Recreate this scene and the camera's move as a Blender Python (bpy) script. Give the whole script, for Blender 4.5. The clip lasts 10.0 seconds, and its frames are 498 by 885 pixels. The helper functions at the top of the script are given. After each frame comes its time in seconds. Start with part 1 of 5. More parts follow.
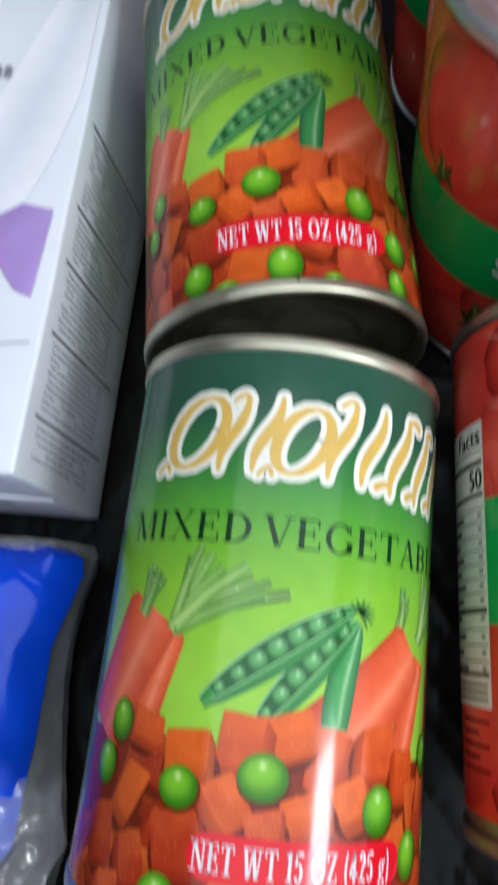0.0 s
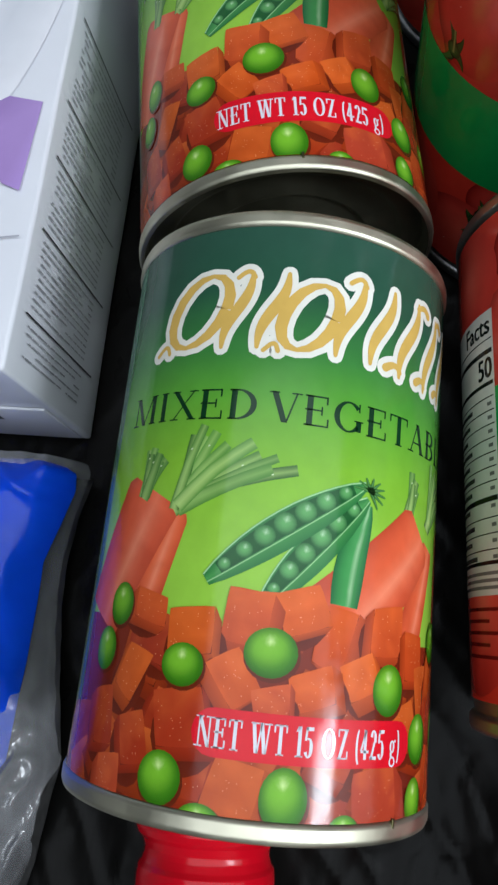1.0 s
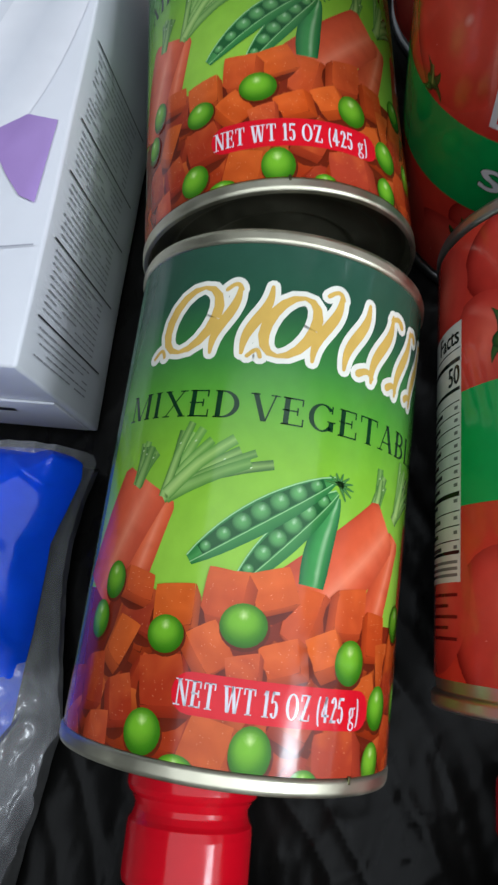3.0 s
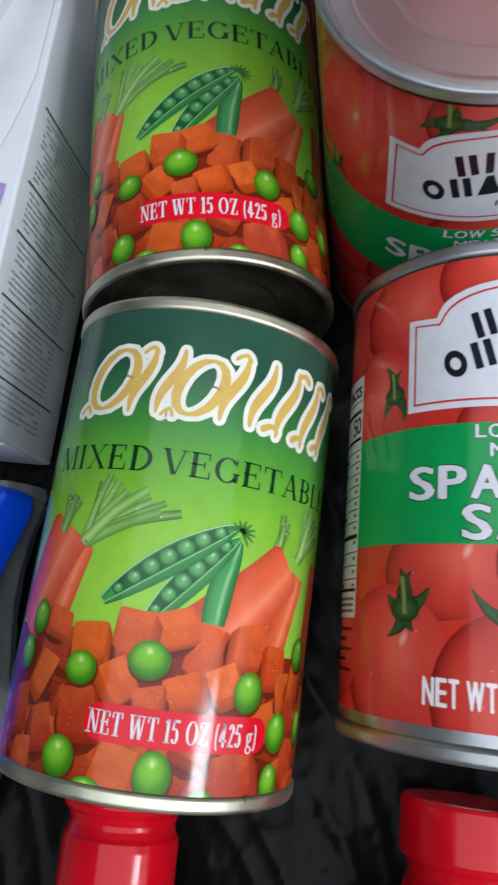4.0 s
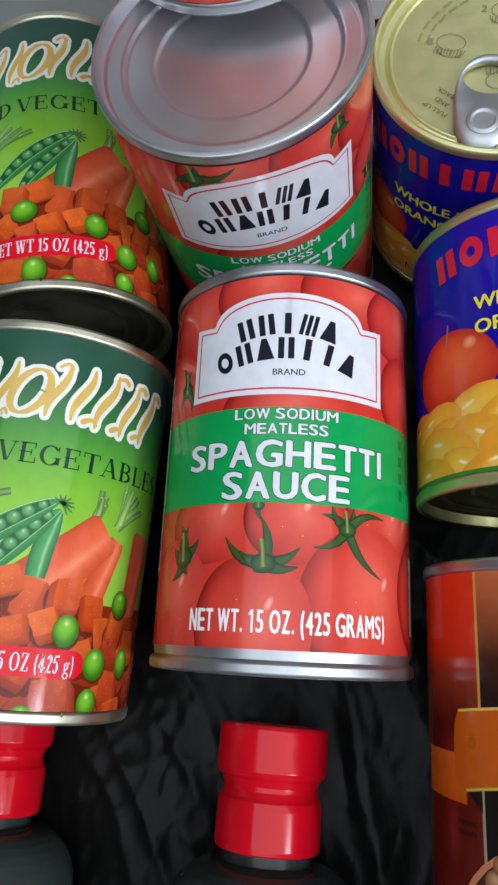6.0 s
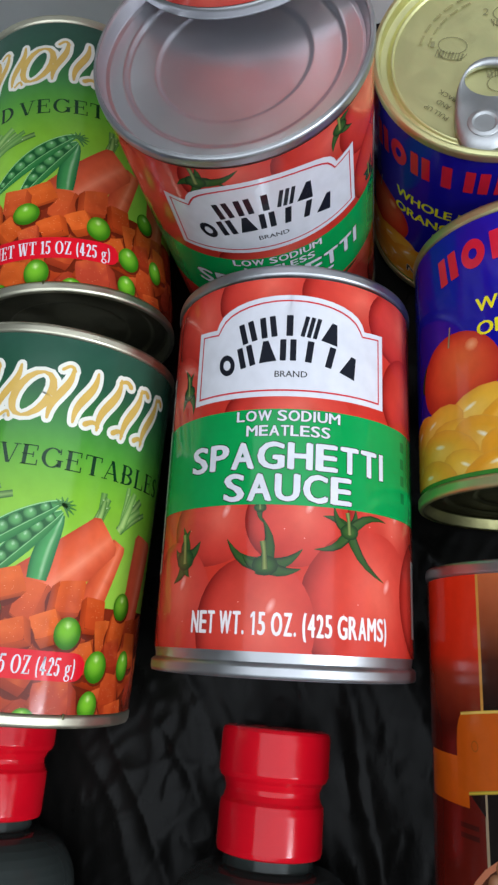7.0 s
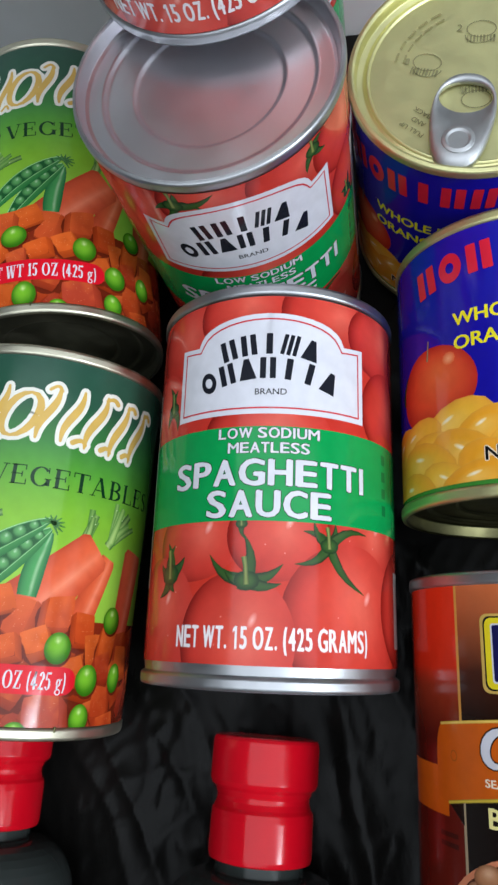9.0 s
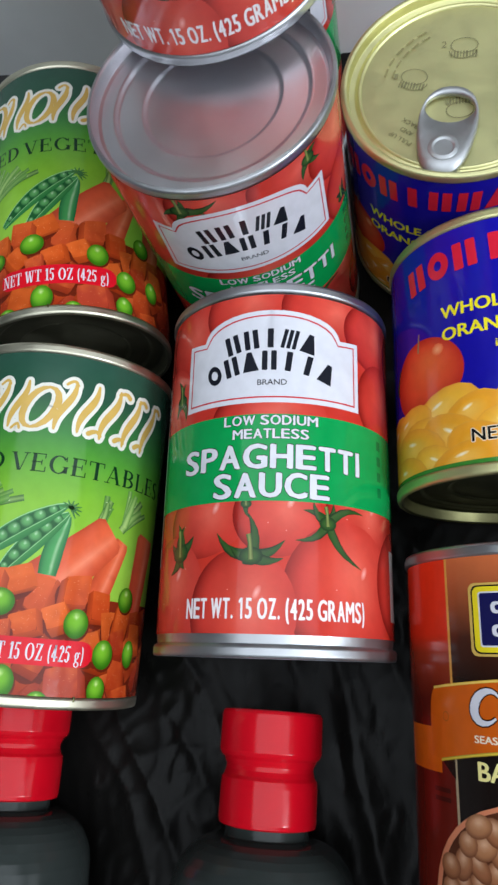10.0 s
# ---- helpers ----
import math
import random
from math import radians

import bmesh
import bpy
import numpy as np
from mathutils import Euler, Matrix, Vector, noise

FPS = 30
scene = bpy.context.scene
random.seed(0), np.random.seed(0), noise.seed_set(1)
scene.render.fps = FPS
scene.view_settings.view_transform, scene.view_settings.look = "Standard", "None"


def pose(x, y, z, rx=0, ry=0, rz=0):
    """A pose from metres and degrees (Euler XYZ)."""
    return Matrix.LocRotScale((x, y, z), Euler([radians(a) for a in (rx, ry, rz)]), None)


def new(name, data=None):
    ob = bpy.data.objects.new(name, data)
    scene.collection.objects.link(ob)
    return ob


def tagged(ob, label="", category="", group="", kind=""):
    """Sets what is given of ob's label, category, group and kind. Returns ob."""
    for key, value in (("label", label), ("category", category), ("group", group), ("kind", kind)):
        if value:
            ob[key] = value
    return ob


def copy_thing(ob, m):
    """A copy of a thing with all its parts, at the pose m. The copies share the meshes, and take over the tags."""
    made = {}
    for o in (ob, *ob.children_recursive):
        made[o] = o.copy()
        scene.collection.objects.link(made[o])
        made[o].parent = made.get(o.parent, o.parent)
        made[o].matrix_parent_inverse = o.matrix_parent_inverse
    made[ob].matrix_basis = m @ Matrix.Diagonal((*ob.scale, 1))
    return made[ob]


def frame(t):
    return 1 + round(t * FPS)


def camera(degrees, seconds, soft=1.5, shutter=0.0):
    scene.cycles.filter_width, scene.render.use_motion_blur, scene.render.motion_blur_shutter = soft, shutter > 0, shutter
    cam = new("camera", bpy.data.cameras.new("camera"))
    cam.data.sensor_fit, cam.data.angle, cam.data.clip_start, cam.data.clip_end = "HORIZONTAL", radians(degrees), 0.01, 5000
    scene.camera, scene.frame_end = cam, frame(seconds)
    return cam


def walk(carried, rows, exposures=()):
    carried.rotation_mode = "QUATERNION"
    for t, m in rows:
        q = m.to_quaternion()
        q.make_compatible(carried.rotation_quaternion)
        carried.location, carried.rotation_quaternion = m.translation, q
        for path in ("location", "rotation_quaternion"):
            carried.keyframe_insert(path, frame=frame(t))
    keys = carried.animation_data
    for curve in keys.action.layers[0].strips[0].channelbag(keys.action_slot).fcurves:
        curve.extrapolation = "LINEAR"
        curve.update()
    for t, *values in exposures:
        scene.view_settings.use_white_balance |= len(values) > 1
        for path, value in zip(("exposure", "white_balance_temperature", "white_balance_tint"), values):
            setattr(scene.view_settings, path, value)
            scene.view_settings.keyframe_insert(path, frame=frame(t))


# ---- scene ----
cam = camera(39.78, 10.0, soft=2.45, shutter=0.5)
# seconds, eye in metres, turn in degrees
PATH = [
    (0, -0.05964, -0.02385, 0.20495, 16.872, 8.918, 3.404),
    (0.1, -0.06005, -0.02964, 0.20004, 16.175, 8.702, 3.490),
    (0.2, -0.05960, -0.03751, 0.19404, 16.303, 9.055, 3.154),
    (0.3, -0.06080, -0.04284, 0.19078, 15.832, 8.750, 2.817),
    (0.5, -0.06221, -0.04553, 0.19172, 15.143, 8.058, 3.265),
    (1, -0.06414, -0.04212, 0.19440, 15.483, 7.668, 2.996),
    (1.5, -0.05966, -0.03959, 0.19100, 14.929, 8.360, 2.606),
    (2, -0.05787, -0.03859, 0.19350, 14.860, 8.845, 2.577),
    (2.2, -0.05831, -0.04121, 0.19213, 14.939, 8.787, 2.552),
    (3.3, -0.04989, -0.04504, 0.21434, 15.384, 8.914, 5.204),
    (3.5, -0.04100, -0.04459, 0.21711, 16.026, 9.358, 4.606),
    (4, -0.03326, -0.03683, 0.22209, 15.462, 8.664, 4.663),
    (4.5, -0.01337, -0.04307, 0.23925, 15.864, 8.621, 3.050),
    (4.8, 0.00192, -0.04750, 0.24785, 17.819, 7.835, 2.800),
    (5, 0.01779, -0.04618, 0.24597, 16.566, 8.653, 1.845),
    (5.5, 0.02550, -0.05029, 0.24684, 16.764, 9.578, 3.009),
    (5.7, 0.02707, -0.05247, 0.24895, 16.733, 9.771, 2.647),
    (6.8, 0.02394, -0.05212, 0.24831, 16.844, 9.352, 3.187),
    (7, 0.02665, -0.05296, 0.24852, 17.121, 9.890, 2.807),
    (7.5, 0.02747, -0.04620, 0.24823, 16.898, 10.192, 3.072),
    (8, 0.02362, -0.03965, 0.24808, 16.970, 9.420, 3.347),
    (8.5, 0.02855, -0.04340, 0.25063, 16.689, 10.174, 2.398),
    (9, 0.03530, -0.04871, 0.25227, 16.795, 11.039, 2.079),
    (9.5, 0.03506, -0.05556, 0.25611, 17.119, 11.495, 2.261),
    (10, 0.03942, -0.06021, 0.26316, 17.833, 11.918, 1.691),
]
walk(cam, [(t, pose(x, y, z, rx, ry, rz)) for t, x, y, z, rx, ry, rz in PATH], exposures=[(0.0, 0.24), (0.4, 0.06), (1.0, 0.02), (4.5, 0.02), (5.5, 0.06), (10.0, 0.06)])

# ---- light ----
world = bpy.data.worlds.new("room_air")
world.use_nodes = True
scene.world = world
world.node_tree.nodes["Background"].inputs[0].default_value = (0.85, 0.93, 1.0, 1)
world.node_tree.nodes["Background"].inputs[1].default_value = 0.05


def area_lamp(name, x, y, z, sx, sy, watts, colour):
    data = bpy.data.lights.new(name, "AREA")
    data.shape, data.size, data.size_y, data.energy, data.color = "RECTANGLE", sx, sy, watts, colour
    ob = new(name, data)
    ob.matrix_world = pose(x, y, z)
    return ob


LAMP = (1.9, -0.68, 1.5)
area_lamp("ceiling_lamp", LAMP[0], LAMP[1], LAMP[2], 0.8, 0.45, 53, (0.845, 0.93, 1.02))
area_lamp("ceiling_lamp", 0.50, -0.30, LAMP[2], 2.4, 1.7, 28.0, (0.845, 0.93, 1.02))


# ---- materials ----
def lin(r, g, b):
    """8-bit picture colour to linear."""
    def f(c):
        c /= 255
        return c / 12.92 if c <= 0.04045 else ((c + 0.055) / 1.055) ** 2.4
    return (f(r), f(g), f(b), 1.0)


def material(name, colour=(0.5, 0.5, 0.5, 1), rough=0.4, metal=0.0, coat=0.0, spec=0.5, mottle=0.0, mottle_size=60.0,
             bump=0.0, bump_size=300.0, rough_var=0.0, transmission=0.0, ior=1.45, attribute=False, stretch=(1, 1, 1), alpha=1.0, coat_rough=0.18):
    m = bpy.data.materials.new(name)
    m.use_nodes = True
    nt = m.node_tree
    b = nt.nodes["Principled BSDF"]
    b.inputs["Roughness"].default_value = rough
    b.inputs["Metallic"].default_value = metal
    b.inputs["Coat Weight"].default_value = coat
    b.inputs["Coat Roughness"].default_value = coat_rough
    b.inputs["Specular IOR Level"].default_value = spec
    b.inputs["Transmission Weight"].default_value = transmission
    b.inputs["IOR"].default_value = ior
    b.inputs["Base Color"].default_value = colour
    b.inputs["Alpha"].default_value = alpha
    coord = nt.nodes.new("ShaderNodeTexCoord")
    mapping = nt.nodes.new("ShaderNodeMapping")
    mapping.inputs["Scale"].default_value = stretch
    nt.links.new(coord.outputs["Object"], mapping.inputs["Vector"])

    def noise_node(scale, detail=4.0):
        n = nt.nodes.new("ShaderNodeTexNoise")
        n.inputs["Scale"].default_value, n.inputs["Detail"].default_value = scale, detail
        nt.links.new(mapping.outputs["Vector"], n.inputs["Vector"])
        return n
    source = None
    if attribute:
        at = nt.nodes.new("ShaderNodeAttribute")
        at.attribute_name = "Col"
        source = at.outputs["Color"]
    if mottle > 0:
        n = noise_node(mottle_size)
        ramp = nt.nodes.new("ShaderNodeMapRange")
        ramp.inputs["To Min"].default_value, ramp.inputs["To Max"].default_value = 1 - mottle, 1 + mottle
        ramp.inputs["From Min"].default_value, ramp.inputs["From Max"].default_value = 0.3, 0.7
        nt.links.new(n.outputs["Fac"], ramp.inputs["Value"])
        mix = nt.nodes.new("ShaderNodeVectorMath")
        mix.operation = "SCALE"
        if source:
            nt.links.new(source, mix.inputs[0])
        else:
            mix.inputs[0].default_value = colour[:3]
        nt.links.new(ramp.outputs["Result"], mix.inputs["Scale"])
        source = mix.outputs["Vector"]
    if source:
        nt.links.new(source, b.inputs["Base Color"])
    if rough_var > 0:
        n = noise_node(mottle_size * 2.3)
        ramp = nt.nodes.new("ShaderNodeMapRange")
        ramp.inputs["To Min"].default_value, ramp.inputs["To Max"].default_value = max(0.02, rough - rough_var), rough + rough_var
        ramp.inputs["From Min"].default_value, ramp.inputs["From Max"].default_value = 0.3, 0.7
        nt.links.new(n.outputs["Fac"], ramp.inputs["Value"])
        nt.links.new(ramp.outputs["Result"], b.inputs["Roughness"])
    if bump > 0:
        n = noise_node(bump_size, 6.0)
        bp = nt.nodes.new("ShaderNodeBump")
        bp.inputs["Strength"].default_value, bp.inputs["Distance"].default_value = bump, 0.001
        nt.links.new(n.outputs["Fac"], bp.inputs["Height"])
        nt.links.new(bp.outputs["Normal"], b.inputs["Normal"])
    return m


PRINT = material("printed_label", rough=0.15, coat=0.06, coat_rough=0.06, spec=0.30, mottle=0.05, mottle_size=240, bump=0.035, bump_size=110, rough_var=0.05, attribute=True)
CARD_PRINT = material("printed_card", rough=0.38, spec=0.45, mottle=0.04, mottle_size=60, bump=0.05, bump_size=200, rough_var=0.08, attribute=True)
STEEL = material("tin_plate", (0.44, 0.45, 0.47, 1), 0.40, 1.0, mottle=0.10, mottle_size=40, rough_var=0.10, bump=0.04, bump_size=500)
LID_STEEL = material("lid_tin_plate", (0.77, 0.76, 0.80, 1), 0.36, 1.0, mottle=0.03, mottle_size=40, rough_var=0.03, bump=0.02, bump_size=900)
DULL_TIN = material("dull_tin", (0.24, 0.235, 0.17, 1), 0.50, 1.0, mottle=0.12, mottle_size=50, rough_var=0.10)
PALE_STEEL = material("tin_plate_warm", (0.60, 0.575, 0.45, 1), 0.42, 1.0, mottle=0.10, mottle_size=50, rough_var=0.10, bump=0.04, bump_size=500)
GOLD = material("gold_lacquer", (0.66, 0.64, 0.33, 1), 0.48, 1.0, mottle=0.06, mottle_size=50, rough_var=0.08, bump=0.03, bump_size=400)
# the gold lacquer again, darkened: shade put into the colour
SHADED_GOLD = material("shaded_lacquer", (0.11, 0.105, 0.05, 1), 0.36, 1.0, mottle=0.10, mottle_size=50, rough_var=0.08)
TAB_METAL = material("tab_aluminium", (0.44, 0.45, 0.46, 1), 0.50, 1.0, mottle=0.08, mottle_size=120, rough_var=0.08)
RED_PLASTIC = material("red_plastic", lin(192, 10, 28), 0.17, 0.0, spec=0.34, coat=0.0, mottle=0.06, mottle_size=70, rough_var=0.06, bump=0.03, bump_size=120)
BOTTLE_GLASS = material("dark_bottle", (0.028, 0.034, 0.032, 1), 0.16, 0.0, spec=0.3, coat=0.0, mottle=0.12, mottle_size=40, rough_var=0.05)
BLACK_FILM = material("black_plastic_film", (0.0056, 0.0053, 0.0049, 1), 0.32, 0.0, spec=0.10, mottle=0.4, mottle_size=45, bump=0.22, bump_size=190, rough_var=0.12, stretch=(1.0, 0.5, 1.0))
BLUE_FILM = material("blue_printed_film", lin(18, 96, 252), 0.20, 0.0, coat=0.4, mottle=0.10, mottle_size=40, bump=0.35, bump_size=60, rough_var=0.06)
CLEAR_FILM = material("clear_film", (0.34, 0.345, 0.36, 1), 0.13, 0.0, spec=1.0, coat=1.0, bump=0.7, bump_size=200, alpha=0.42)
GRAIN = material("dry_filling", (0.045, 0.044, 0.042, 1), 0.6, 0.0, mottle=0.35, mottle_size=160, bump=0.6, bump_size=180)
WALL_PAINT = material("pale_grey_board", (0.84, 0.86, 0.84, 1), 0.45, 0.0, mottle=0.06, mottle_size=14, bump=0.08, bump_size=90, rough_var=0.08)
ROOM_PAINT = material("white_room_paint", (0.72, 0.72, 0.70, 1), 0.7, 0.0, mottle=0.05, mottle_size=2, bump=0.1, bump_size=40)
FLOOR_MAT = material("dark_floor", (0.03, 0.03, 0.03, 1), 0.6, 0.0, mottle=0.2, mottle_size=4, bump=0.1, bump_size=50)


# ---- building tools ----
def finish(name, bm, mat, parent=None, label="", smooth=True, round_z=False):
    """Links a bmesh as one mesh object, under a thing or part when given. round_z: its normals point straight out from the z axis."""
    me = bpy.data.meshes.new(name)
    bm.to_mesh(me)
    bm.free()
    me.materials.append(mat)
    for p in me.polygons:
        p.use_smooth = smooth
    if round_z:
        me.normals_split_custom_set_from_vertices([Vector((v.co.x, v.co.y, 0)).normalized() for v in me.vertices])
    ob = new(name, me)
    ob.parent = parent
    if label:
        tagged(ob, label)
    return ob


def part(name, bm, mat, parent, label="", smooth=True):
    return finish(name, bm, mat, parent, label, smooth)


def firm(profile, eps=0.00022):
    """Adds a ring close to each end of the longer steps, so that flats stay flat and edges crisp."""
    out = [profile[0]]
    for (r0, h0), (r1, h1) in zip(profile, profile[1:]):
        d = math.hypot(r1 - r0, h1 - h0)
        if d > 4 * eps:
            out += [(r0 + (r1 - r0) * eps / d, h0 + (h1 - h0) * eps / d), (r1 + (r0 - r1) * eps / d, h1 + (h0 - h1) * eps / d)]
        out.append((r1, h1))
    return out


def lathe(profile, segments=96, closed=False):
    """A turned body round z from (radius, height) pairs."""
    bm = bmesh.new()
    profile = firm(profile)
    rings = []
    for r, h in profile:
        if r < 1e-6:
            rings.append([bm.verts.new((0, 0, h))])
        else:
            rings.append([bm.verts.new((r * math.sin(2 * math.pi * k / segments), -r * math.cos(2 * math.pi * k / segments), h)) for k in range(segments)])
    pairs = list(zip(rings, rings[1:]))
    if closed:
        pairs.append((rings[-1], rings[0]))
    for a, b in pairs:
        for k in range(segments):
            j = (k + 1) % segments
            if len(a) == 1 and len(b) == 1:
                continue
            if len(a) == 1:
                bm.faces.new((a[0], b[j], b[k]))
            elif len(b) == 1:
                bm.faces.new((a[k], a[j], b[0]))
            else:
                bm.faces.new((a[k], a[j], b[j], b[k]))
    bmesh.ops.recalc_face_normals(bm, faces=bm.faces)
    return bm


def box_mesh(x0, y0, z0, x1, y1, z1, bevel=0.0, segments=2):
    bm = bmesh.new()
    bmesh.ops.create_cube(bm, size=1)
    for v in bm.verts:
        v.co = ((x0 + x1) / 2 + v.co.x * (x1 - x0), (y0 + y1) / 2 + v.co.y * (y1 - y0), (z0 + z1) / 2 + v.co.z * (z1 - z0))
    if bevel:
        bmesh.ops.bevel(bm, geom=list(bm.edges), offset=bevel, segments=segments, affect="EDGES", profile=0.6)
    return bm


MM = 0.001
GROTESQUE = {"I": 0.28, "W": 0.94, "M": 0.83, "O": 0.78, "G": 0.78, "S": 0.67, "P": 0.67, "E": 0.67, "T": 0.61, "L": 0.61, "Z": 0.61, "A": 0.72, "H": 0.72, "U": 0.72,
             "C": 0.72, "D": 0.72, "N": 0.72, "R": 0.72, "B": 0.72, ".": 0.28, "(": 0.33, ")": 0.33, " ": 0.28, "1": 0.50, "2": 0.556, "4": 0.556, "5": 0.556}


class Art:
    """Flat printed shapes in millimetres (across, up) with a colour at each corner and a layer, to be wrapped on a can or laid on a face."""

    def __init__(self):
        self.bm = bmesh.new()
        self.col = self.bm.verts.layers.float_color.new("Col")

    def vert(self, x, y, layer, colour):
        v = self.bm.verts.new((x, y, layer))
        v[self.col] = colour
        return v

    def poly(self, points, colour, layer, colours=None):
        vs = [self.vert(x, y, layer, colours[i] if colours else colour) for i, (x, y) in enumerate(points)]
        return self.bm.faces.new(vs)

    def rect(self, x0, y0, x1, y1, colour, layer, top=None):
        top = top or colour
        self.poly([(x0, y0), (x1, y0), (x1, y1), (x0, y1)], colour, layer, [colour, colour, top, top])

    def fan(self, cx, cy, rx, ry, inner, outer, layer, n=20, off=(0, 0), rot=0.0, mid=None, low=None):
        """A disc whose colour runs from an inner to an outer one; low: the colour of its lower rim."""
        c, s = math.cos(radians(rot)), math.sin(radians(rot))
        centre = self.vert(cx + off[0], cy + off[1], layer, inner)
        rings = []
        for q in ((0.6, mid), (1.0, outer)) if mid else ((1.0, outer),):
            ring = []
            for k in range(n):
                a = 2 * math.pi * k / n
                x, y = rx * math.cos(a), ry * math.sin(a)
                colour = q[1]
                if low and q[0] == 1.0:
                    w = max(0.0, -math.sin(a + radians(rot)))
                    colour = tuple(colour[i] * (1 - w) + low[i] * w for i in range(4))
                o = 1 - q[0]
                ring.append(self.vert(cx + off[0] * o + q[0] * (x * c - y * s), cy + off[1] * o + q[0] * (x * s + y * c), layer, colour))
            rings.append(ring)
        for k in range(n):
            j = (k + 1) % n
            self.bm.faces.new((centre, rings[0][k], rings[0][j]))
            if mid:
                self.bm.faces.new((rings[0][k], rings[1][k], rings[1][j], rings[0][j]))

    def ball(self, cx, cy, rx, ry, layer, shade, rot=0.0, n=22, rings=6):
        """A picture of something round; shade(u, v) gives its colour at the unit disc's place."""
        c, s = math.cos(radians(rot)), math.sin(radians(rot))
        last = [self.vert(cx, cy, layer, shade(0, 0))] * n
        for q in range(1, rings + 1):
            f = math.sin(0.5 * math.pi * q / rings)
            row = []
            for k in range(n):
                a = 2 * math.pi * k / n
                u, v = f * math.cos(a), f * math.sin(a)
                x, y = rx * u, ry * v
                row.append(self.vert(cx + x * c - y * s, cy + x * s + y * c, layer, shade(u, v)))
            for k in range(n):
                j = (k + 1) % n
                if q == 1:
                    self.bm.faces.new((last[0], row[k], row[j]))
                else:
                    self.bm.faces.new((last[k], row[k], row[j], last[j]))
            last = row

    def tube(self, pts, widths, layer, shade, cols=7):
        """A band along pts; shade(t, u) gives its colour along (0 to 1) and across (-1 to 1)."""
        rows = []
        for i, (x, y) in enumerate(pts):
            a, b = pts[max(0, i - 1)], pts[min(len(pts) - 1, i + 1)]
            dx, dy = b[0] - a[0], b[1] - a[1]
            d = math.hypot(dx, dy) or 1
            nx, ny = -dy / d * widths[i] / 2, dx / d * widths[i] / 2
            rows.append([self.vert(x + nx * u, y + ny * u, layer, shade(i / (len(pts) - 1), u)) for u in [2 * k / (cols - 1) - 1 for k in range(cols)]])
        for p, q in zip(rows, rows[1:]):
            for k in range(cols - 1):
                self.bm.faces.new((p[k], p[k + 1], q[k + 1], q[k]))

    def strip(self, pts, widths, edge, centre, layer):
        """A band along pts whose colour runs from edge to centre to edge."""
        rows = []
        for i, (x, y) in enumerate(pts):
            a, b = pts[max(0, i - 1)], pts[min(len(pts) - 1, i + 1)]
            dx, dy = b[0] - a[0], b[1] - a[1]
            d = math.hypot(dx, dy) or 1
            nx, ny = -dy / d * widths[i] / 2, dx / d * widths[i] / 2
            rows.append((self.vert(x + nx, y + ny, layer, edge), self.vert(x, y, layer, centre), self.vert(x - nx, y - ny, layer, edge)))
        for p, q in zip(rows, rows[1:]):
            self.bm.faces.new((p[0], p[1], q[1], q[0]))
            self.bm.faces.new((p[1], p[2], q[2], q[1]))

    def ring(self, cx, cy, rx, ry, width, colour, layer, slant=0.0, rot=0.0, n=20, start=0.0, sweep=360.0):
        c, s = math.cos(radians(rot)), math.sin(radians(rot))
        rows = []
        full = sweep >= 359
        for k in range(n if full else n + 1):
            a = radians(start + sweep * k / n)
            row = []
            for q in (1.0, 1 - width / max(rx, ry) * 1.0):
                x, y = rx * q * math.cos(a), ry * q * math.sin(a)
                x += y * slant
                row.append(self.vert(cx + x * c - y * s, cy + x * s + y * c, layer, colour))
            rows.append(row)
        for k in range(n):
            p, q = rows[k], rows[(k + 1) % len(rows)]
            self.bm.faces.new((p[0], q[0], q[1], p[1]))

    def block(self, cx, cy, w, h, colour, layer, slant=0.0, rot=0.0, corner=0.25):
        """A rounded upright bar."""
        c, s = math.cos(radians(rot)), math.sin(radians(rot))
        r = min(w, h) * corner
        pts = []
        for sx, sy, a0 in ((1, 1, 0), (-1, 1, 90), (-1, -1, 180), (1, -1, 270)):
            for a in (0, 22.5, 45, 67.5, 90):
                x = sx * (w / 2 - r) + r * math.cos(radians(a0 + a))
                y = sy * (h / 2 - r) + r * math.sin(radians(a0 + a))
                x += y * slant
                pts.append((cx + x * c - y * s, cy + x * s + y * c))
        self.poly(pts, colour, layer)

    def text(self, string, x0, y0, x1, y1, colour, layer, bold=0.0, outline=0.0, outline_colour=None):
        """Words with the built-in font, fitted to a box; weight and outline come from copies set a little aside."""
        cu = bpy.data.curves.new("words", "FONT")
        cu.body, cu.size, cu.resolution_u = string, 1.0, 3
        ob = bpy.data.objects.new("words", cu)
        scene.collection.objects.link(ob)
        bpy.context.view_layer.update()
        me = bpy.data.meshes.new_from_object(ob.evaluated_get(bpy.context.evaluated_depsgraph_get()))
        bpy.data.objects.remove(ob)
        bpy.data.curves.remove(cu)
        xs, ys = [v.co.x for v in me.vertices], [v.co.y for v in me.vertices]
        ax, ay, bx, by = min(xs), min(ys), max(xs), max(ys)
        h = y1 - y0
        b, o = bold * h * 1.4, outline * h * 1.4
        kx, ky = (x1 - x0 - 2 * b) / (bx - ax), (h - b) / (by - ay)

        def lay(dx, dy, colour_, layer_):
            vs = [self.vert(x0 + b + dx + (v.co.x - ax) * kx, y0 + b / 2 + dy + (v.co.y - ay) * ky, layer_, colour_) for v in me.vertices]
            for p in me.polygons:
                self.bm.faces.new([vs[i] for i in p.vertices])
        if outline:
            for k in range(8):
                a = math.pi * k / 4
                lay((b + o) * math.cos(a), (b / 2 + o) * math.sin(a), outline_colour, layer - 0.8 + 0.05 * k)
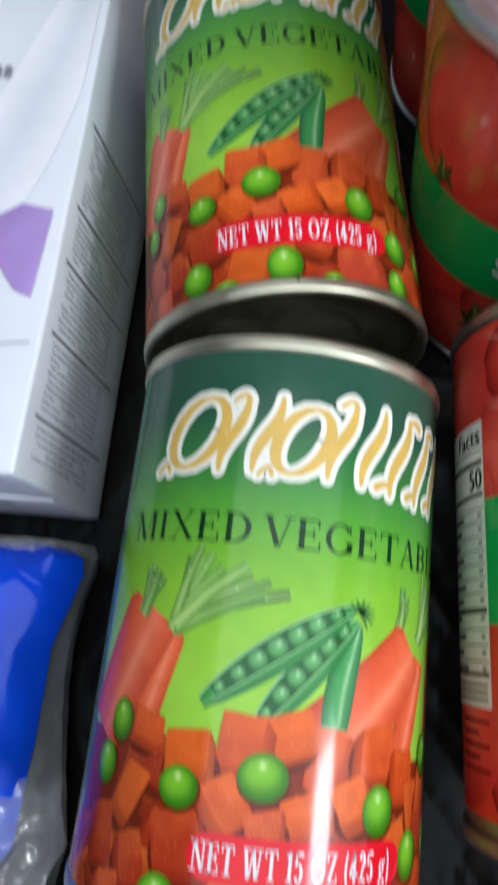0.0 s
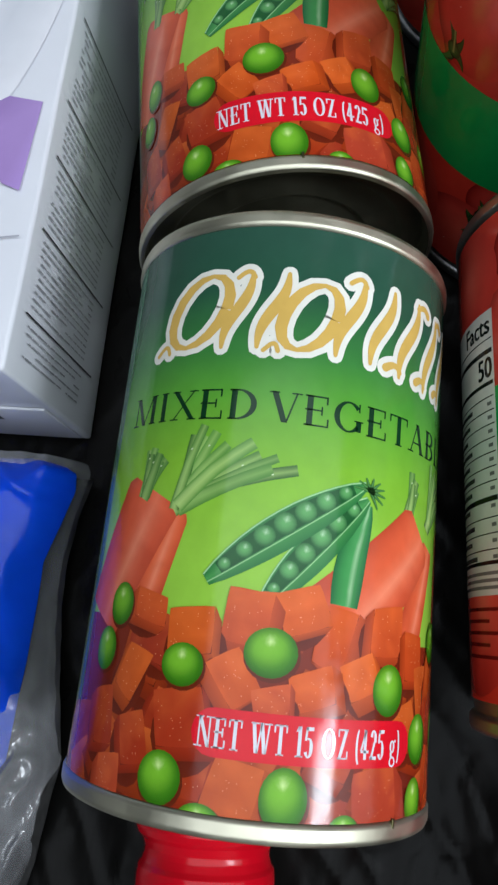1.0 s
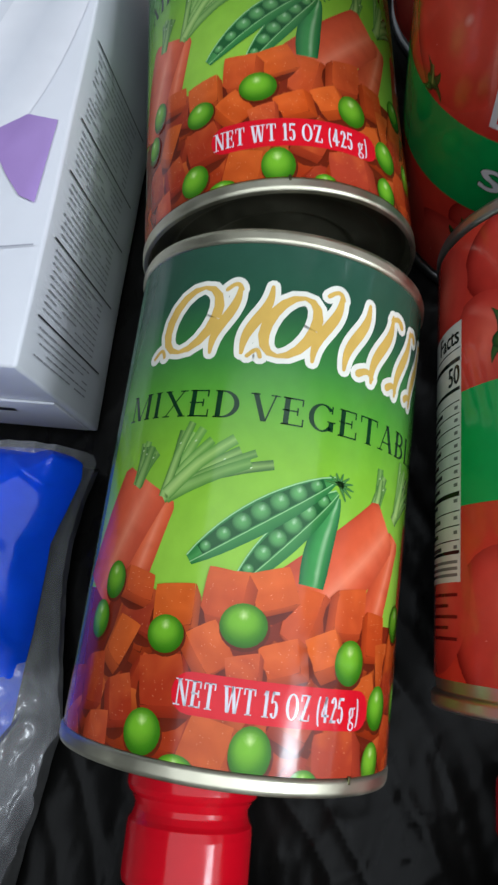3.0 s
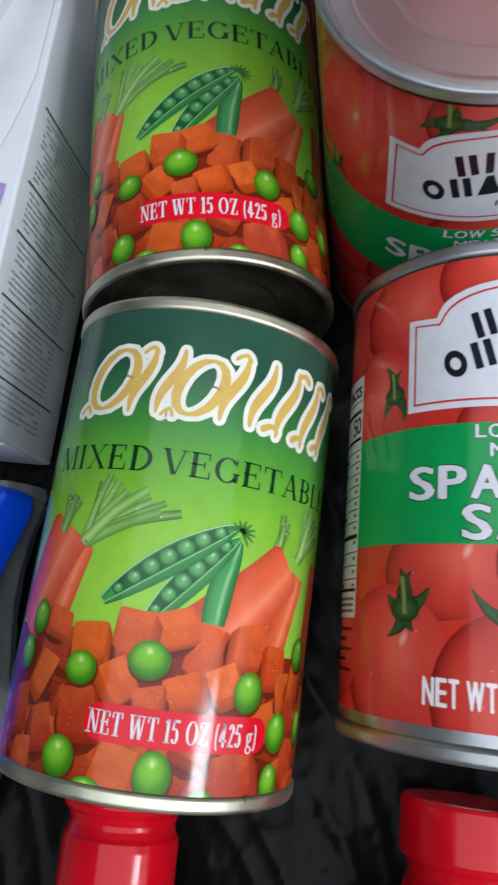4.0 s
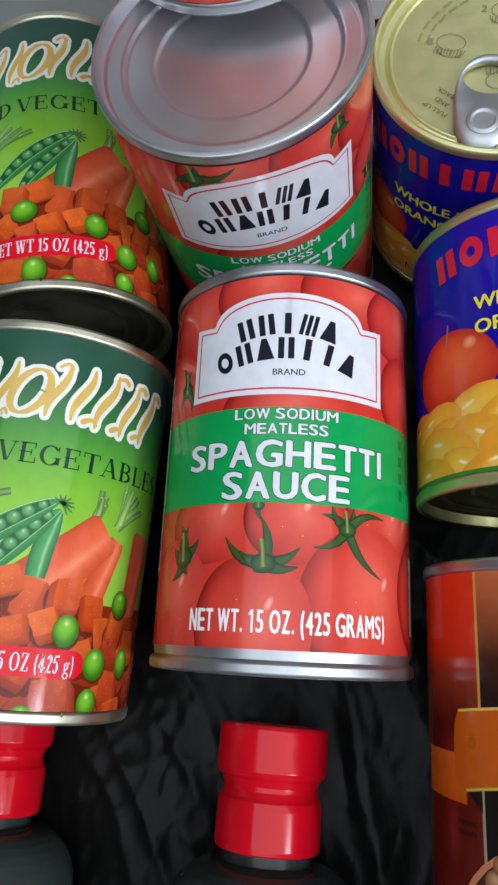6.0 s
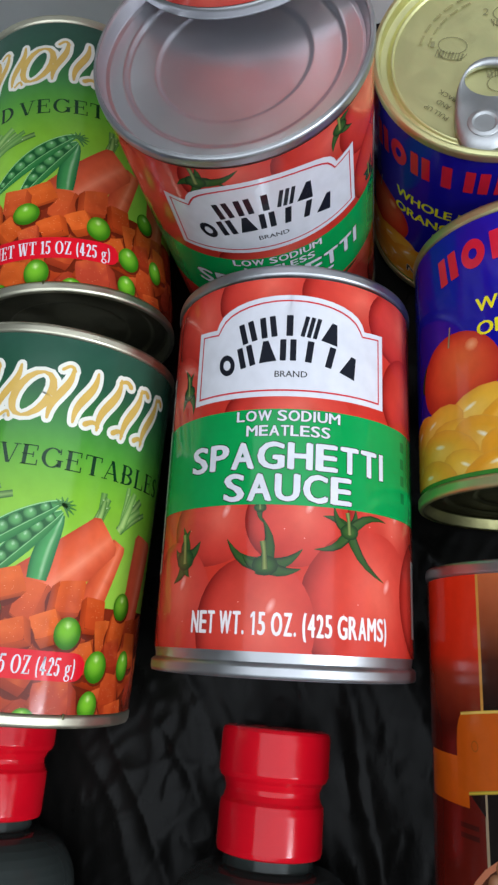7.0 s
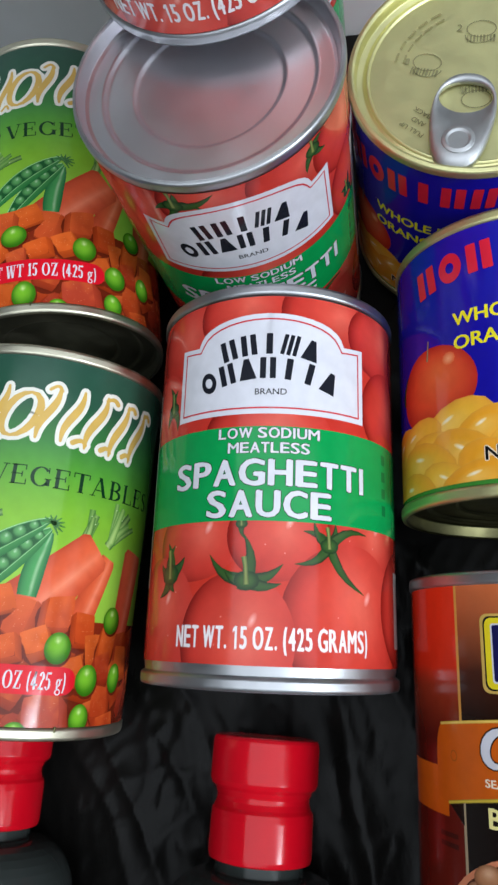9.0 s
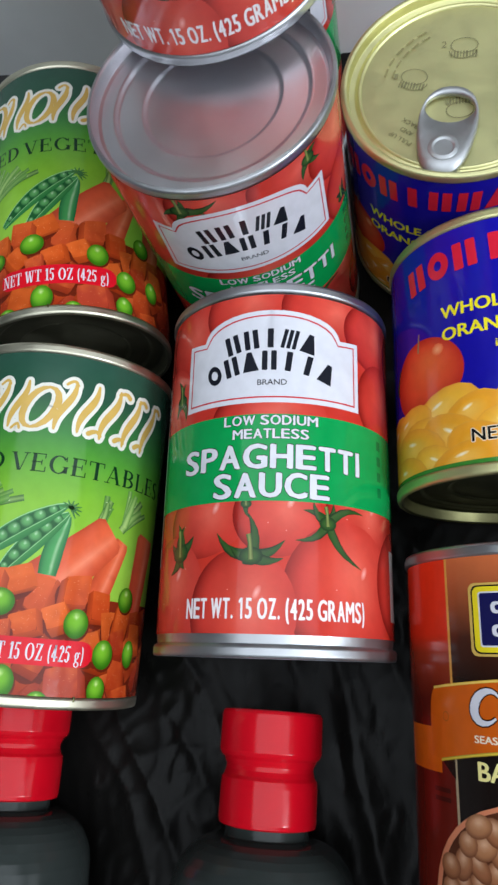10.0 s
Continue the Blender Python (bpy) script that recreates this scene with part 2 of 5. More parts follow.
        if bold:
            for k, (dx, dy) in enumerate(((-b, 0), (b, 0), (-b / 2, b / 2), (b / 2, -b / 2))):
                lay(dx, dy, colour, layer - 0.2 + 0.04 * k)
        lay(0, 0, colour, layer)
        bpy.data.meshes.remove(me)

    def turned(self, since, cx, cy, degrees_):
        """Turns what was drawn after the first `since` corners about a point."""
        c, s = math.cos(radians(degrees_)), math.sin(radians(degrees_))
        for v in list(self.bm.verts)[since:]:
            x, y = v.co.x - cx, v.co.y - cy
            v.co.x, v.co.y = cx + x * c - y * s, cy + x * s + y * c

    def sans_line(self, words, x0, x1, y0, y1, colour, layer, bold=0.03, outline=0.0, outline_colour=None):
        """Bold even capitals set one by one, each to the width of a plain grotesque."""
        pitch = (x1 - x0) / sum(GROTESQUE.get(ch, 0.70) for ch in words)
        x, h = x0, y1 - y0
        for ch in words:
            w = pitch * GROTESQUE.get(ch, 0.70)
            lo, hi, side = y0, y1, 0.035 * pitch
            if ch == ".":
                hi, side = y0 + h * 0.19, 0.06 * pitch
            elif ch in "()":
                lo, hi = y0 - h * 0.22, y1 + h * 0.04
            elif ch in "OGCSQ0":
                lo, hi = y0 - h * 0.015, y1 + h * 0.015
            if ch == "I":
                for grow, tint, up in ((outline * h * 1.4, outline_colour, -0.6), (0.0, colour, 0.0)):
                    if tint:
                        self.rect(x + 0.065 * pitch - grow, y0 - grow, x + w - 0.065 * pitch + grow, y1 + grow, tint, layer + up)
            elif ch == "1":
                m = x + w * 0.55
                self.rect(m - 0.075 * pitch, y0, m + 0.075 * pitch, y1, colour, layer)
                self.poly([(m - 0.075 * pitch, y1), (m - 0.21 * pitch, y1 - h * 0.14), (m - 0.21 * pitch, y1 - h * 0.28), (m - 0.075 * pitch, y1 - h * 0.20)], colour, layer + 0.05)
            elif ch == "." and outline:
                self.rect(x + side, lo, x + w - side, hi, colour, layer)
            elif ch != " ":
                self.text(ch, x + side, lo, x + w - side, hi, colour, layer, bold=bold, outline=outline, outline_colour=outline_colour)
            x += w

    def _flatten(self, x0, x1, y0, y1, step):
        bm = self.bm
        bmesh.ops.triangulate(bm, faces=list(bm.faces))
        for co, no in (((0, y0, 0), (0, -1, 0)), ((0, y1, 0), (0, 1, 0)), ((x0, 0, 0), (-1, 0, 0)), ((x1, 0, 0), (1, 0, 0))):
            bmesh.ops.bisect_plane(bm, geom=bm.verts[:] + bm.edges[:] + bm.faces[:], plane_co=co, plane_no=no, clear_outer=True)
        if step:
            lo = min((v.co.x for v in bm.verts), default=0)
            hi = max((v.co.x for v in bm.verts), default=0)
            for k in range(math.ceil(lo / step), math.floor(hi / step) + 1):
                bmesh.ops.bisect_plane(bm, geom=bm.verts[:] + bm.edges[:] + bm.faces[:], plane_co=(k * step, 0, 0), plane_no=(1, 0, 0))
        bm.normal_update()
        for f in bm.faces:
            if f.normal.z < 0:
                f.normal_flip()

    def wrap(self, name, radius, base, parent, y0, y1, mat=PRINT, label="", lift=0.00002, weld=False):
        """Wraps the shapes round a can of that radius, whose foot lies at height base of the print."""
        if weld:
            bmesh.ops.remove_doubles(self.bm, verts=self.bm.verts, dist=0.001)
        half = math.pi * radius / MM * 0.999
        self._flatten(-half, half, y0, y1, 2 * math.pi * radius / MM / 96)
        turn = 2 * math.pi / 96
        for v in self.bm.verts:
            q = v.co.x * MM / radius / turn
            k = math.floor(q + 1e-4)
            r, f = radius + lift * v.co.z, q - k
            a, b = k * turn, (k + 1) * turn
            v.co = (r * (math.sin(a) * (1 - f) + math.sin(b) * f), -r * (math.cos(a) * (1 - f) + math.cos(b) * f), (v.co.y - base) * MM)
        return finish(name, self.bm, mat, parent, label, round_z=True)

    def lay(self, name, m, parent, x0, x1, y0, y1, mat=CARD_PRINT, label="", lift=0.00008):
        """Lays the shapes on a plane: m takes (across, up, out) in metres."""
        self._flatten(x0, x1, y0, y1, 0)
        for v in self.bm.verts:
            v.co = m @ Vector((v.co.x * MM, v.co.y * MM, lift * v.co.z))
        return finish(name, self.bm, mat, parent, label, smooth=False)


def mixc(a, b, t):
    return tuple(a[i] * (1 - t) + b[i] * t for i in range(4))


def empty(name, m, label, category, group=""):
    ob = new(name)
    ob.empty_display_size = 0.02
    ob.matrix_world = m
    return tagged(ob, label, category, group)


WHITE, BLACK = lin(212, 212, 220), lin(22, 22, 24)


def can_shell(thing, radius, rim, height, metal, top_mat, bottom_mat, band=0.0045, plain_top=False):
    """Seams, ends and the bare metal wall behind the label."""
    rows = [(rim - 0.0013, 0.0), (rim - 0.0003, 0.0002), (rim, 0.0010), (rim, 0.0028), (rim - 0.0004, 0.0034), (radius - 0.0006, 0.0038),
            (radius - 0.0002, band), (radius - 0.0002, height - band), (radius - 0.0006, height - 0.0038), (rim - 0.0004, height - 0.0034),
            (rim, height - 0.0028), (rim, height - 0.0010), (rim - 0.0003, height - 0.0002), (rim - 0.0013, height)]
    part("body", lathe(rows), metal, thing)

    def end(h, d):
        # thin rim, deep wall, broad flat ring, then two shallow steps
        return [(rim - 0.0010, h), (rim - 0.0016, h - d * 0.0004), (rim - 0.0024, h - d * 0.0038), (rim - 0.0034, h - d * 0.0043), (rim * 0.815, h - d * 0.0041),
                (rim * 0.800, h - d * 0.0042), (rim * 0.775, h - d * 0.0051), (rim * 0.760, h - d * 0.0052), (rim * 0.580, h - d * 0.0050),
                (rim * 0.570, h - d * 0.0051), (rim * 0.548, h - d * 0.0057), (rim * 0.535, h - d * 0.0058), (0, h - d * 0.0056)]
    if plain_top:
        flat = [(rim - 0.0013, height), (rim - 0.0021, height - 0.0004), (rim - 0.0026, height - 0.0034), (rim - 0.0044, height - 0.0040), (rim - 0.0052, height - 0.0036), (rim * 0.5, height - 0.0034), (0, height - 0.0033)]
        part("top_end", lathe(flat), top_mat, thing)
    else:
        part("top_end", lathe(end(height, 1)), top_mat, thing)
    part("bottom_end", lathe(end(0.0, -1)), bottom_mat, thing)


# ---- the setting ----
def slab(name, *box, mat=ROOM_PAINT):
    return tagged(finish(name, box_mesh(*box), mat, smooth=False), kind="structure")


slab("floor", -2.6, -2.6, -0.06, 2.6, 2.6, -0.012, mat=FLOOR_MAT)
slab("ceiling", -2.6, -2.6, 1.55, 2.6, 2.6, 1.65)
slab("wall_north", -2.6, 2.6, -0.06, 2.6, 2.7, 1.65)
slab("wall_south", -2.6, -2.7, -0.06, 2.6, -2.6, 1.65)
slab("wall_east", 2.6, -2.6, -0.06, 2.7, 2.6, 1.65)
slab("wall_west", -2.7, -2.6, -0.06, -2.6, 2.6, 1.65)

# a low pale board closes the back of the display
board = slab("wall_1", -0.32, 0.0, -0.012, 0.30, 0.008, 0.22, mat=WALL_PAINT)
board.matrix_world = pose(-0.06, 0.2390, 0, 0, 0, -8.0)

lamp_thing = empty("ceiling_light", pose(LAMP[0], LAMP[1], 1.505), "white rectangular ceiling light panel fixed to the ceiling", "light")
for x0, y0, x1, y1 in ((-0.43, -0.255, 0.43, -0.228), (-0.43, 0.228, 0.43, 0.255), (-0.43, -0.228, -0.403, 0.228), (0.403, -0.228, 0.43, 0.228)):
    part("frame", box_mesh(x0, y0, -0.01, x1, y1, 0.045, 0.002), ROOM_PAINT, lamp_thing)


# ---- black plastic under everything ----
def plastic_bag():
    nx, ny = 400, 330
    x0, x1, y0, y1 = -0.34, 0.27, -0.26, 0.225
    bm = bmesh.new()
    grid = []
    for j in range(ny + 1):
        row = []
        for i in range(nx + 1):
            x, y = x0 + (x1 - x0) * i / nx, y0 + (y1 - y0) * j / ny
            w = noise.noise(Vector((x * 14, y * 9, 3.0)))
            # long soft pleats that run towards the open edge, and sharp thin creases across them
            across, run = x * 0.90 + y * 0.42, y * 0.90 - x * 0.42
            fold = 1 - 1.6 * abs(noise.noise(Vector((across * 46 + 1.2 * w, run * 9, 0.5))))
            crease = (1 - abs(noise.noise(Vector((across * 95 + 1.6 * w, run * 22 + x * 14, 7.5))))) ** 5
            crumple = (1 - abs(noise.noise(Vector((x * 120 - y * 90, y * 60 + x * 80 + 2 * w, 2.5))))) ** 6
            free = math.exp(-((x + 0.050) / 0.026) ** 2 - ((y + 0.105) / 0.045) ** 2) + 0.3 * math.exp(-((x - 0.036) / 0.018) ** 2 - ((y + 0.100) / 0.040) ** 2)
            free += 0.6 * math.exp(-((x + 0.128) / 0.012) ** 2 - ((y + 0.08) / 0.06) ** 2) + 0.8 * math.exp(-((x - 0.050) / 0.025) ** 2 - ((y + 0.025) / 0.016) ** 2)
            k = min(1.0, free)
            z = -0.0048 + (0.0012 + 0.0034 * k) * fold + (0.0006 + 0.0014 * k) * crease + (0.0003 + 0.0008 * k) * crumple
            row.append(bm.verts.new((x, y, min(z, 0.022))))
        grid.append(row)
    for j in range(ny):
        for i in range(nx):
            bm.faces.new((grid[j][i], grid[j][i + 1], grid[j + 1][i + 1], grid[j + 1][i]))
    ob = finish("plastic_bag", bm, BLACK_FILM)
    return tagged(ob, "creased glossy black plastic bag spread under the cans", "plastic bag")


plastic_bag()


# ---- vegetable cans ----
ORANGE = [lin(196, 78, 27), lin(184, 66, 29), lin(200, 88, 33), lin(168, 54, 29), lin(188, 74, 41), lin(180, 68, 46)]
LEAF, LEAF_D, LEAF_L = lin(90, 146, 62), lin(34, 80, 36), lin(184, 214, 126)


def carrot_cube(art, x, y, w, h, rot, layer, rng, deep=0.0):
    """A diced carrot: one broad uneven face, the cut sides that turn away from it, and the shade round its foot."""
    base = ORANGE[rng.randrange(len(ORANGE))]
    base = mixc(base, lin(122, 34, 16), deep) if deep > 0 else mixc(base, lin(220, 94, 34), -deep)
    c, s = math.cos(radians(rot)), math.sin(radians(rot))
    corners = []
    for sx, sy in ((-1, -1), (1, -1), (1, 1), (-1, 1)):
        px, py = sx * w * 0.46 * rng.uniform(0.80, 1.08), sy * h * 0.46 * rng.uniform(0.82, 1.08)
        corners.append((x + px * c - py * s, y + px * s + py * c))
    depth = 0.34 * min(w, h)
    ox, oy = rng.choice((-1, 1)) * depth * rng.uniform(0.4, 0.9), -depth * rng.uniform(0.5, 1.0)
    art.fan(x + ox * 0.8, y + oy * 1.3, w * 0.58, h * 0.58, lin(70, 22, 12), lin(104, 34, 18), layer - 0.02, n=16, rot=rot)
    for k in range(4):
        (ax, ay), (bx, by) = corners[k], corners[(k + 1) % 4]
        if (by - ay) * ox - (bx - ax) * oy <= 0:
            continue
        tone = mixc(base, lin(126, 32, 14), 0.42 if abs(bx - ax) > abs(by - ay) else 0.24)
        low = mixc(tone, lin(96, 24, 12), 0.45)
        art.poly([(ax, ay), (bx, by), (bx + ox, by + oy), (ax + ox, ay + oy)], tone, layer, [tone, tone, low, low])
    n, grid = 5, []
    warm = rng.uniform(-0.05, 0.22)
    for a in range(n + 1):
        row = []
        for b in range(n + 1):
            u, v = a / n, b / n
            pull = 1 - 0.035 * ((2 * u - 1) ** 4 * (2 * v - 1) ** 4)
            px = (corners[0][0] * (1 - u) + corners[1][0] * u) * (1 - v) + (corners[3][0] * (1 - u) + corners[2][0] * u) * v
            py = (corners[0][1] * (1 - u) + corners[1][1] * u) * (1 - v) + (corners[3][1] * (1 - u) + corners[2][1] * u) * v
            px, py = x + (px - x) * pull, y + (py - y) * pull
            grain = noise.noise(Vector((px * 0.30, py * 0.30, 4.0))) + 0.5 * noise.noise(Vector((px * 0.9, py * 0.9, 9.0)))
            tint = mixc(base, lin(230, 112, 50), min(0.5, max(0.0, warm + 0.35 * (v - 0.5) + 0.35 * grain)))
            tint = mixc(tint, lin(150, 42, 18), min(0.55, max(0.0, 0.42 * (0.5 - v) - 0.25 * grain + 0.04)))
            row.append(art.vert(px, py, layer + 0.012, tint))
        grid.append(row)
    for a in range(n):
        for b in range(n):
            art.bm.faces.new((grid[a][b], grid[a + 1][b], grid[a + 1][b + 1], grid[a][b + 1]))
    for _ in range(13):
        px, py = rng.uniform(-0.36, 0.36) * w, rng.uniform(-0.32, 0.32) * h
        art.fan(x + px * c - py * s, y + px * s + py * c, 0.10, 0.08, lin(255, 206, 164), mixc(base, lin(250, 152, 92), 0.4), layer + 0.03, n=5)


def pea(art, x, y, rx, ry, layer):
    def shade(u, v):
        d = (u + 0.1) * (u + 0.1) + (v - 0.22) * (v - 0.22)
        c = mixc(lin(118, 180, 46), lin(60, 124, 22), min(1.0, d * 1.2))
        c = mixc(c, lin(40, 92, 14), min(0.85, max(0.0, u * u + v * v - 0.45) * 1.1 + max(0.0, -v) * 0.25))
        return mixc(c, lin(226, 244, 170), 0.75 * math.exp(-((u + 0.05) ** 2 + (v - 0.48) ** 2) / 0.02))
    art.ball(x + 0.25, y - ry * 0.12, rx * 1.06, ry * 1.06, layer - 0.3, lambda u, v: lin(96, 34, 16), n=20, rings=1)
    art.ball(x, y, rx, ry, layer, shade, n=22, rings=7)


def carrot(art, x0, y0, x1, y1, w0, w1, layer, tint=0.0):
    pts, widths = [], []
    for k in range(17):
        t = k / 16
        pts.append((x0 + (x1 - x0) * t, y0 + (y1 - y0) * t))
        widths.append((w0 + (w1 - w0) * t) * min(1.0, 0.80 + 0.9 * math.sqrt(t)))
    base = mixc(lin(232, 104, 64), lin(214, 78, 74), tint)

    def shade(t, u):
        c = mixc(base, lin(150, 40, 26), min(0.6, 0.5 * abs(u - 0.1) ** 2.6 + 0.22 * t))
        c = mixc(c, lin(250, 164, 130), 0.48 * math.exp(-((u - 0.25) / 0.22) ** 2) * (0.4 + 0.6 * math.sin(math.pi * t)))
        return mixc(c, lin(170, 50, 30), 0.30 * max(0.0, noise.noise(Vector((x0 + u * 1.4, t * 9, 2.0)))))
    art.tube(pts, widths, layer, shade, cols=9)


def greens(art, x, y, tips, rng, layer):
    """Cut carrot tops: a fan of broad stalks from one root, trimmed at their ends."""
    for i in range(len(tips) * 3 - 2):
        k, f = divmod(i, 3)
        p, q = tips[k], tips[min(k + 1, len(tips) - 1)]
        f /= 3
        far = 1.06 - 0.14 * (i % 2) - rng.uniform(0, 0.06)
        ex, ey = x + (p[0] * (1 - f) + q[0] * f - x) * far, y + (p[1] * (1 - f) + q[1] * f - y) * far
        bx, by = x + rng.uniform(-0.8, 0.8), y + rng.uniform(-0.9, 0.9)
        mx, my = (bx + ex) / 2 + rng.uniform(-0.3, 0.3), (by + ey) / 2 + rng.uniform(0.2, 0.8)
        w = rng.uniform(2.0, 2.9)
        dark, pale = mixc(LEAF_D, LEAF, rng.random()), mixc(LEAF, LEAF_L, 0.35 + 0.65 * rng.random())

        def shade(t, u):
            c = mixc(pale, dark, min(1.0, abs(u) ** 1.5 + 0.45 * t))
            return mixc(c, lin(206, 224, 160), 0.4 * math.exp(-((u - 0.3) / 0.2) ** 2) * (1 - t))
        art.tube([(bx, by), ((bx + mx) / 2, (by + my) / 2 + 0.1), (mx, my), ((ex + mx) / 2, (ey + my) / 2 + 0.1), (ex, ey)], [w * 1.05, w, w * 0.92, w * 0.86, w * 0.82], layer + 0.1 * ((i * 5) % 7), shade, cols=5)
        if i % 3 == 0:
            art.fan(mx * 0.4 + ex * 0.6, my * 0.4 + ey * 0.6, 0.35, 0.16, lin(236, 244, 216), mixc(pale, dark, 0.3), layer + 0.8, n=6, rot=30)


def pod(art, x0, y0, x1, y1, w, layer, n, rng, peas=True):
    """A pea pod, split open when it shows its peas."""
    dx, dy = x1 - x0, y1 - y0
    d = math.hypot(dx, dy)
    nx, ny = -dy / d, dx / d
    ts = [k / 12 for k in range(13)]
    prof = [max(0.12, math.sin(math.pi * min(1, t * 0.93 + 0.05)) ** 0.6) for t in ts]
    line = [(x0 + dx * t + nx * 0.6 * math.sin(math.pi * t), y0 + dy * t + ny * 0.6 * math.sin(math.pi * t)) for t in ts]
    art.strip(line, [w * p for p in prof], lin(42, 112, 58), lin(74, 148, 78), layer)
    if peas:
        up = [(x + nx * w * 0.12 * p, y + ny * w * 0.12 * p) for (x, y), p in zip(line, prof)]
        art.strip(up[1:12], [w * 0.55 * p for p in prof[1:12]], lin(30, 84, 44), lin(34, 92, 46), layer + 0.4)
        for k in range(n):
            t = 0.12 + 0.74 * k / (n - 1)
            i = int(t * 12)
            r = w * 0.31 * prof[i]
            cx, cy = x0 + dx * t + nx * (0.6 * math.sin(math.pi * t) + w * 0.12 * prof[i]), y0 + dy * t + ny * (0.6 * math.sin(math.pi * t) + w * 0.12 * prof[i])
            art.ball(cx, cy, r, r, layer + 0.8, lambda u, v: mixc(mixc(lin(98, 166, 96), lin(36, 92, 50), min(1.0, 0.9 * (u * u + v * v) + max(0.0, -v) * 0.3)), lin(214, 238, 206), 0.7 * math.exp(-((u - 0.1) ** 2 + (v - 0.4) ** 2) / 0.035)), n=14, rings=5)
    art.strip([(x + nx * w * 0.48 * p, y + ny * w * 0.48 * p) for (x, y), p in zip(line, prof)], [0.35] * 13, lin(86, 160, 92), lin(176, 216, 160), layer + 1.3)
    art.strip([(x - nx * w * 0.20 * p, y - ny * w * 0.20 * p) for (x, y), p in zip(line, prof)], [0.3] * 13, lin(66, 140, 72), lin(158, 206, 146), layer + 1.3)


def script_mark(art, x, y, w, h, kind, layer):
    """One plain slanted flourish of the gold brand mark, thick and thin as by a broad pen, on its white ground."""
    gold, edge = lin(208, 170, 88), lin(226, 224, 214)
    sl = 0.32
    count = [0]

    def line(points, widths):
        path = [(x + px * w + py * h * sl, y + py * h) for px, py in points]
        count[0] += 1
        for grow, colour, up in ((2.4, edge, 0.0), (0.0, gold, 3.0)):
            up += 0.25 * count[0]
            art.tube(path, [q + grow for q in widths], layer + up, lambda t, u: colour, cols=2)
            closed = math.hypot(path[0][0] - path[-1][0], path[0][1] - path[-1][1]) < 0.1
            for (px, py), q in () if closed else ((path[0], widths[0]), (path[-1], widths[-1])):
                art.fan(px, py, (q + grow) / 2, (q + grow) / 2, colour, colour, layer + up + 0.10, n=10)
    steps = [k / 16 for k in range(17)]
    if kind == "oval":
        line([(0.46 * math.cos(2 * math.pi * t), 0.48 * math.sin(2 * math.pi * t)) for t in steps], [0.9 + 1.6 * abs(math.cos(2 * math.pi * t)) for t in steps])
        line([(-0.55 + 0.25 * t, -0.52 + 0.10 * math.sin(math.pi * t)) for t in steps], [0.9] * 17)
    elif kind == "bars":
        for dx in (-0.34, 0.30):
            line([(dx + 0.07 * math.sin(2 * math.pi * t), 0.50 - t) for t in steps], [0.8 + 1.6 * math.sin(math.pi * t) for t in steps])
        line([(-0.58 + 0.3 * t, 0.44 + 0.08 * math.sin(math.pi * t)) for t in steps], [1.0] * 17)
    else:
        line([(0.10 * math.sin(2 * math.pi * t), 0.52 - 1.04 * t) for t in steps], [0.8 + 1.7 * math.sin(math.pi * t) for t in steps])
        for dy, reach in ((0.46, 0.42), (-0.46, -0.42)):
            line([(reach * t, dy + 0.06 * math.sin(math.pi * t)) for t in steps], [1.0 + 0.7 * t for t in steps])


ROMAN = {"M": 0.94, "I": 0.44, "X": 0.76, "E": 0.68, "D": 0.76, "V": 0.76, "G": 0.80, "T": 0.70, "A": 0.76, "B": 0.69, "L": 0.66, "S": 0.58, "N": 0.78, "W": 1.06, "O": 0.80, "Z": 0.68,
         "1": 0.44, "5": 0.52, "4": 0.54, "2": 0.52, "g": 0.56, "(": 0.34, ")": 0.34, " ": 0.30}


